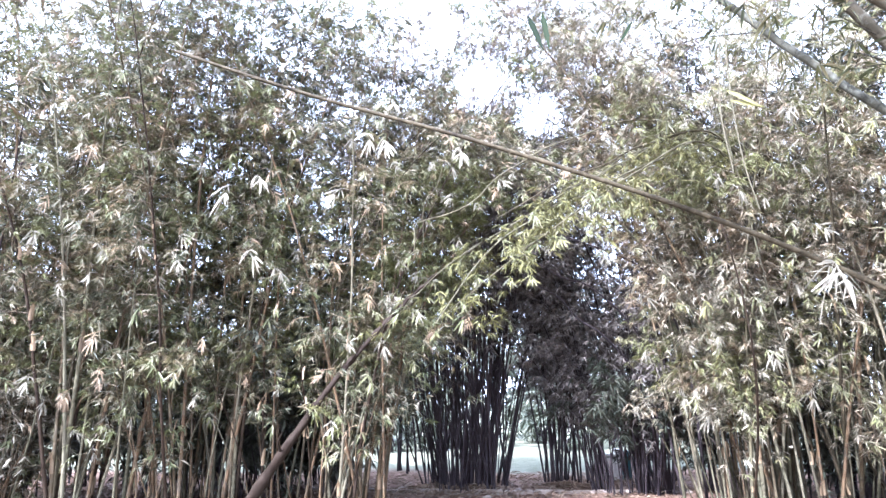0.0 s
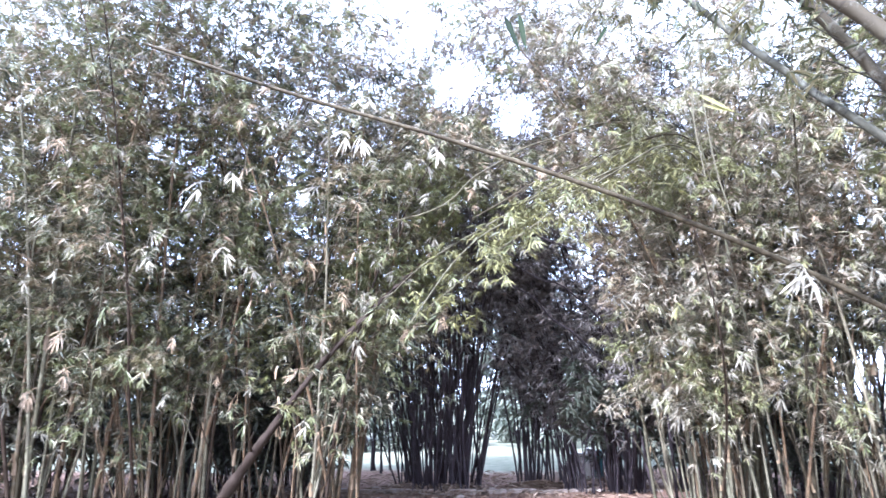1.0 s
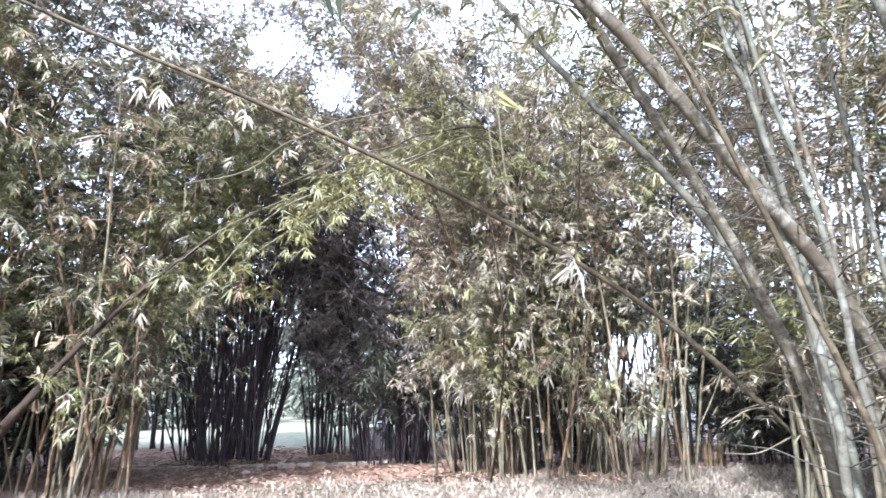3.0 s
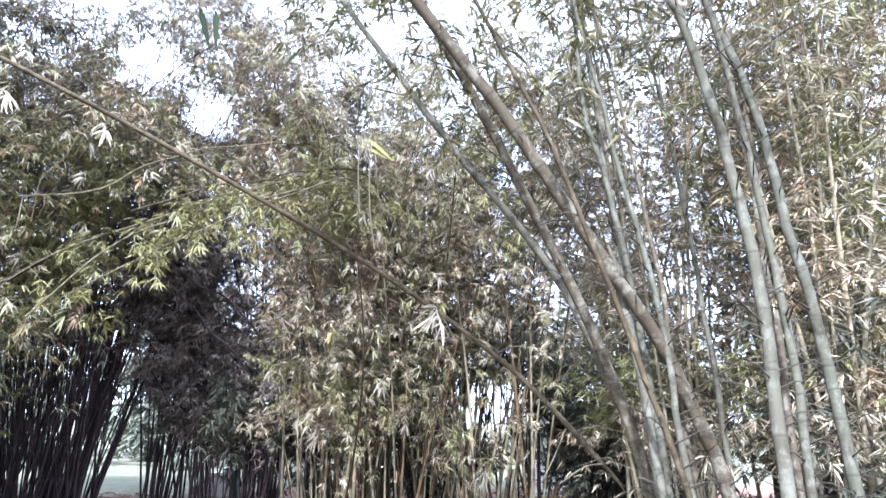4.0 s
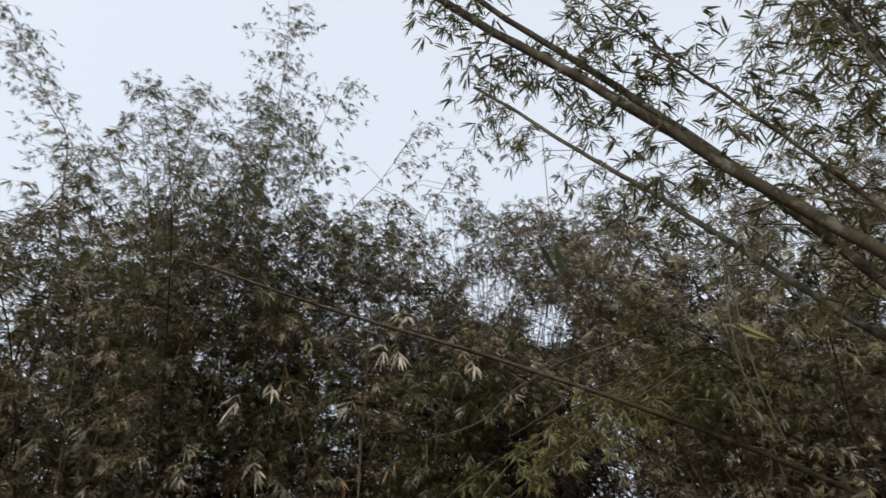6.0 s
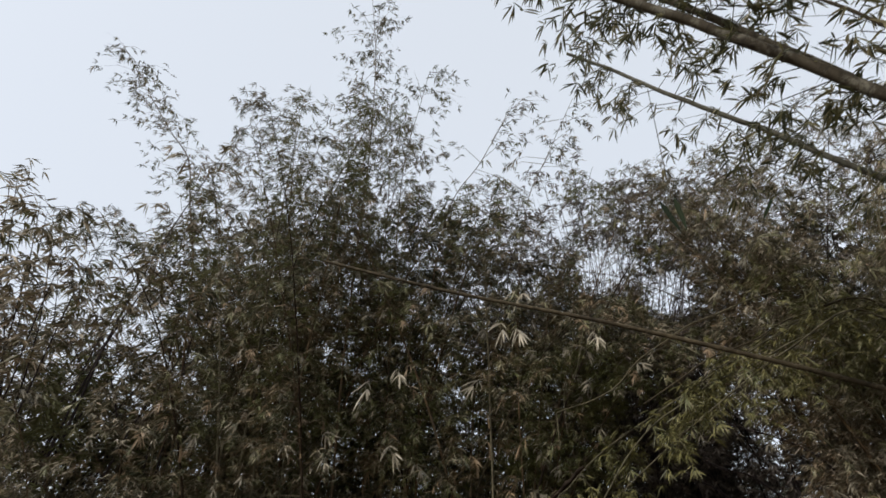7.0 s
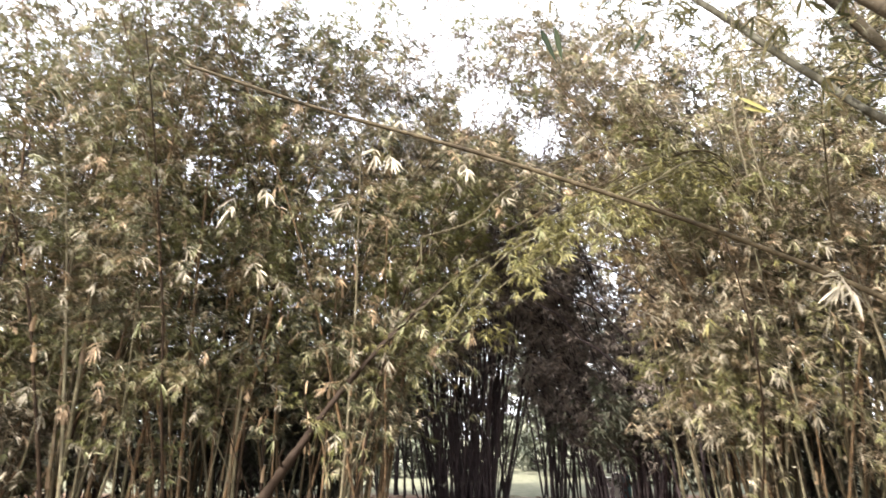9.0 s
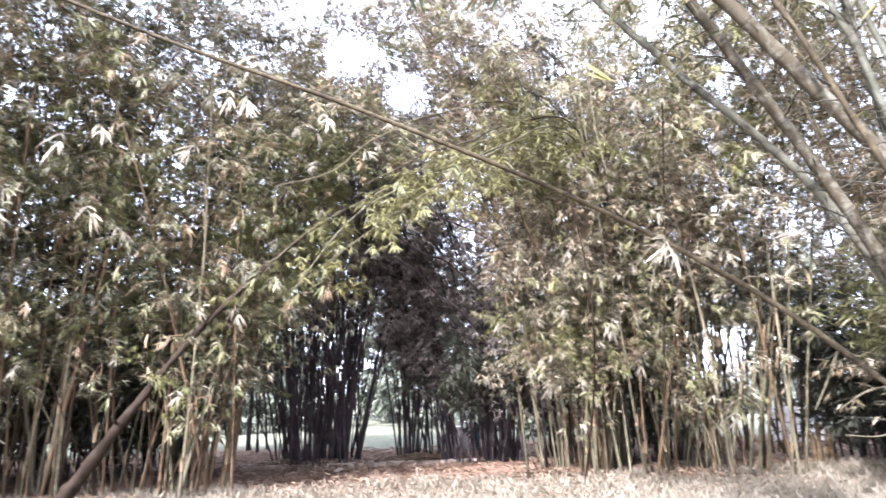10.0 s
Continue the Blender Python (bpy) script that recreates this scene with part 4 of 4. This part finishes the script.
bare_stem([(4.4, 11.3, 0), (4.1, 10.6, 4.0), (2.6, 9.2, 5.75), (1.0, 8.5, 5.3), (0.35, 8.2, 4.88), (-0.02, 8.2, 4.66), (-0.32, 8.12, 4.32), (-0.68, 8.0, 4.11), (-1.06, 7.88, 3.98), (-1.09, 7.88, 3.9), (-1.10, 7.88, 3.55)], 0.020, CULM_OCHRE)
bare_stem([(3.3, 9.6, 0), (3.15, 8.6, 1.2), (3.05, 8.12, 2.23), (2.98, 8.14, 3.24), (2.82, 8.2, 4.23)], 0.017, CULM_BROWN)
bare_stem([(3.0, 13.0, 0), (2.5, 12.3, 2.0), (1.87, 11.93, 2.85), (1.38, 11.87, 3.2), (1.05, 11.78, 3.6), (0.56, 11.68, 3.88), (-0.02, 11.57, 4.43)], 0.030, CULM_SHADE)
bare_stem([(3.2, 12.8, 0), (2.7, 12.3, 2.6), (1.73, 11.95, 3.75), (1.11, 11.77, 3.98), (-0.02, 11.57, 4.7)], 0.026, CULM_SHADE)
bare_stem([(3.3, 11.6, 0), (3.1, 11.1, 2.2), (2.8, 10.92, 3.25), (2.32, 10.93, 4.0), (1.05, 11.02, 4.6)], 0.026, CULM_SHADE)
# large pale dry sprays
for place, k, turn, tilt in (((-4.68, 8.7, 4.2), 0, 170, 45), ((-3.7, 8.9, 3.98), 1, 180, 20), ((-3.95, 8.6, 4.9), 2, 175, 0), ((-3.55, 8.6, 5.05), 3, 190, 10), ((-1.59, 8.9, 6.33), 2, 180, 0),
                             ((-5.4, 8.6, 4.1), 3, 190, 30), ((-0.53, 8.7, 5.36), 3, 180, 0), ((-1.9, 8.8, 5.7), 1, 185, -10), ((-1.7, 8.8, 5.6), 0, 175, 20)):
    hang(stand[2] if place[0] > -4 else stand[1], "leaf_spray", BIG[k], place, turn, tilt, 0.95)
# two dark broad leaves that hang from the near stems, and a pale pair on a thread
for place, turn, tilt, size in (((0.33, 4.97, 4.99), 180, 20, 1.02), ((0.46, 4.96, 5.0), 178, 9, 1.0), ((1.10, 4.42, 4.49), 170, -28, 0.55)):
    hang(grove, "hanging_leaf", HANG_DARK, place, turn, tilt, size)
for place, turn, tilt, size in (((1.60, 4.1, 3.70), 185, 60, 0.62), ((1.62, 4.12, 3.63), 180, 75, 0.55)):
    hang(grove, "hanging_leaf", HANG_PALE, place, turn, tilt, size)
for pts in ([(1.70, 4.2, 4.6), (1.64, 4.13, 3.75), (1.66, 4.12, 3.2), (1.72, 4.12, 2.85)], [(1.66, 4.15, 4.4), (1.55, 4.1, 3.6), (1.58, 4.1, 3.1)], [(0.45, 5.0, 6.4), (0.44, 5.0, 5.0)],
            [(-0.62, 8.0, 5.3), (-0.80, 8.0, 4.55), (-1.0, 8.1, 4.3), (-1.01, 8.1, 3.75)]):
    v, f = tube(smooth_line(pts, 14) - np.array(grove.location), np.full(14, 0.004), 4)
    part("hanging_twig", mesh_from("hanging_twig", v, f, CULM_OCHRE), grove)
hang(root, "leaf_spray", BIG[0], cross[25], 185, -15, 0.9)
hang(root, "leaf_spray", BIG[1], cross[25] + np.array([0.05, 0, 0.02]), 172, -45, 0.85)

# short broken twigs along the bent stem
P, D, L = branches_for(cross, 0.5, 9.0, 4.5, 0.20, 0.15, 1.0)
L = L * np.where(rng.random(len(L)) < 0.2, 2.6, 1.0)
tagged(part("side_twig", twig_mesh(P - origin, D, L, CULM_AGED, 0.006, 0.05), bent, "short broken twigs at the joints"), kind="stuff")
# a torn dry sheath of forked twigs on it
for end in ((-0.22, -0.05, -0.62), (0.30, -0.04, -0.38), (-0.34, -0.02, -0.30), (0.05, -0.08, -0.55)):
    q = cross[25] + np.array(end)
    v, f = tube(smooth_line([cross[25], cross[25] * 0.6 + q * 0.4 + np.array([0, -0.02, 0.04]), q], 10) - origin, np.linspace(0.012, 0.003, 10), 5)
    part("torn_twig", mesh_from("torn_twig", v, f, LEAF_PALE, True), bent)


# ---- grass, litter, small things ----
rng = np.random.default_rng(20)


def make_grass():
    n = 26000
    P = np.stack([rng.uniform(-9, 12, n), rng.uniform(7.5, 10.9, n), np.zeros(n) - 0.03], -1)
    edge = 10.4 + 0.35 * np.sin(P[:, 0] * 1.7) + rng.normal(0, 0.25, n)
    P = P[P[:, 1] < edge]
    n = len(P)
    D = unit(rng.normal(0, 0.45, (n, 3)) + np.array([0, 0, 0.9]))
    v, f = leaf_arrays(P, D, rng.normal(0, 1, (n, 3)), rng.uniform(0.06, 0.26, n), rng.uniform(0.008, 0.02, n))
    tagged(new("dry_grass", mesh_from("dry_grass", v, f, STRAW_GRASS)), "pale dry grass and fallen leaves at the edge", "grass", kind="stuff")
    n = 21000
    P = np.stack([rng.uniform(-12, 14, n), rng.uniform(8.5, 17, n), rng.uniform(-0.02, 0.03, n)], -1)
    for cx, cy, r, count in ((-1.5, 13.7, 0.7, 1500), (-0.6, 13.6, 0.6, 1100), (1.2, 14.2, 0.6, 900), (3.4, 10.6, 0.9, 1500), (5.2, 9.9, 1.0, 1500), (-4.2, 9.6, 1.2, 1500)):
        a, q = rng.uniform(0, 6.28, count), np.abs(rng.normal(0, 0.6, count))
        P = np.concatenate([P, np.stack([cx + r * q * np.cos(a), cy + 0.6 * r * q * np.sin(a), np.clip(0.10 - 0.09 * q, 0, 1) * rng.random(count)], -1)])
    n = len(P)
    D = unit(rng.normal(0, 1, (n, 3)) * np.array([1, 1, 0.18]))
    v, f = leaf_arrays(P, D, unit(rng.normal(0, 0.3, (n, 3)) + np.array([0, 0, 1.0])), rng.uniform(0.08, 0.2, n), rng.uniform(0.015, 0.035, n))
    tagged(new("leaf_litter", mesh_from("leaf_litter", v, f, LITTER)), "scattered dead bamboo leaves on the bare earth", "leaf litter", kind="stuff")


make_grass()


def rock(size, mat, name="stone"):
    bm = bmesh.new()
    bmesh.ops.create_icosphere(bm, subdivisions=2, radius=1.0)
    for v in bm.verts:
        v.co = Vector((v.co.x * size[0], v.co.y * size[1], v.co.z * size[2])) * (1 + 0.25 * noise.noise(v.co * 1.7 + Vector(size) * 9))
    me = bpy.data.meshes.new(name)
    bm.to_mesh(me)
    bm.free()
    me.materials.append(mat)
    return me


def block(lo, hi, mat, name, bevel=0.015):
    """A worn block between two corners."""
    bm = bmesh.new()
    bmesh.ops.create_cube(bm, size=1.0)
    for v in bm.verts:
        v.co = Vector([(a + b) / 2 + c * (b - a) for a, b, c in zip(lo, hi, v.co)])
    bmesh.ops.bevel(bm, geom=bm.edges[:], offset=bevel, segments=2, affect="EDGES")
    me = bpy.data.meshes.new(name)
    bm.to_mesh(me)
    bm.free()
    me.materials.append(mat)
    return me


# stones about the clumps
stone_mesh = [rock((0.14, 0.10, 0.06), STONE), rock((0.09, 0.08, 0.045), STONE), rock((0.07, 0.09, 0.04), STONE)]
for x, y, k, a in ((-1.75, 14.0, 0, 0.3), (-1.35, 13.6, 1, 1.2), (-2.2, 13.7, 2, 2.0), (0.2, 13.4, 1, 0.5), (2.3, 13.2, 2, 1.0), (4.1, 10.0, 1, 0.2), (-0.4, 12.4, 2, 2.2)):
    ob = tagged(new("stone", stone_mesh[k]), "pale weathered stone lying on the earth", "stone", "loose stones")
    ob.matrix_world = pose(x, y, 0.0, 0, 0, math.degrees(a))

# a low edging of pale kerb pieces along the trodden earth
edging = tagged(new("path_edging"), "low worn pale kerb along the bare earth", "kerb", kind="structure")
kerb = [block((-0.29, -0.05, -0.1), (0.29, 0.05, 0.05), STONE, "kerb_piece"), block((-0.29, -0.045, -0.1), (0.29, 0.05, 0.035), STONE, "kerb_piece")]
for k in range(13):
    x = -4.0 + 0.6 * k
    ob = part("kerb_piece", kerb[k % 2], edging)
    ob.matrix_local = pose(x, 13.35 - 0.05 * x + 0.05 * math.sin(x), -0.02, rng.normal(0, 1.5), rng.normal(0, 1), -3 + rng.normal(0, 2))

# an unidentified low white and teal thing, made up as a cistern, beyond the small clump
cistern = tagged(new("cistern"), "low white box with a teal panel for an unidentified structure", "cistern")
cistern.location = (2.45, 15.9, 0)
part("wall", block((-0.28, 0.0, -0.1), (0.05, 0.4, 0.46), WHITEWASH, "wall"), cistern, "stained whitewashed wall")
part("post", block((0.05, -0.06, -0.1), (0.20, 0.4, 0.62), WHITEWASH, "post"), cistern, "whitewashed post")
part("panel", block((0.203, -0.02, -0.05), (0.42, 0.3, 0.58), TEAL, "panel"), cistern, "teal-painted metal panel")
part("coping", block((-0.32, -0.04, 0.463), (0.047, 0.44, 0.52), WHITEWASH, "coping"), cistern, "whitewashed coping")
# an unidentified pale shape, given a made-up form as an open trough
trough = tagged(new("pale_box"), "pale box for an unidentified shape at the edge of the clearing", "trough")
trough.location = (10.9, 15.3, 0)
for name, lo, hi in (("front", (-0.5, -0.3, -0.05), (0.5, -0.22, 0.8)), ("back", (-0.5, 0.22, -0.05), (0.5, 0.3, 0.8)), ("end", (-0.5, -0.218, -0.05), (-0.42, 0.218, 0.8)), ("end", (0.42, -0.218, -0.05), (0.5, 0.218, 0.8)), ("floor_slab", (-0.418, -0.218, 0.0), (0.418, 0.218, 0.1))):
    part(name, block(lo, hi, WHITEWASH, name), trough)
# cut stumps of old stems by the thicket
for x, y, h in ((8.1, 11.0, 0.55), (8.25, 11.1, 0.7), (8.35, 10.9, 0.45), (8.5, 11.05, 0.6), (8.2, 10.85, 0.3)):
    line = culm_line((0, 0, -0.03), rng.uniform(0, 6), 5, 0, h, 2, 8)
    ob = new("culm_stump", culm_mesh(line, 0.045, 0.043, CULM_STRAW, 0.22))
    ob.location = (x, y, 0)
    tagged(ob, "short cut bamboo stump beside the thicket", "stump", "stumps")
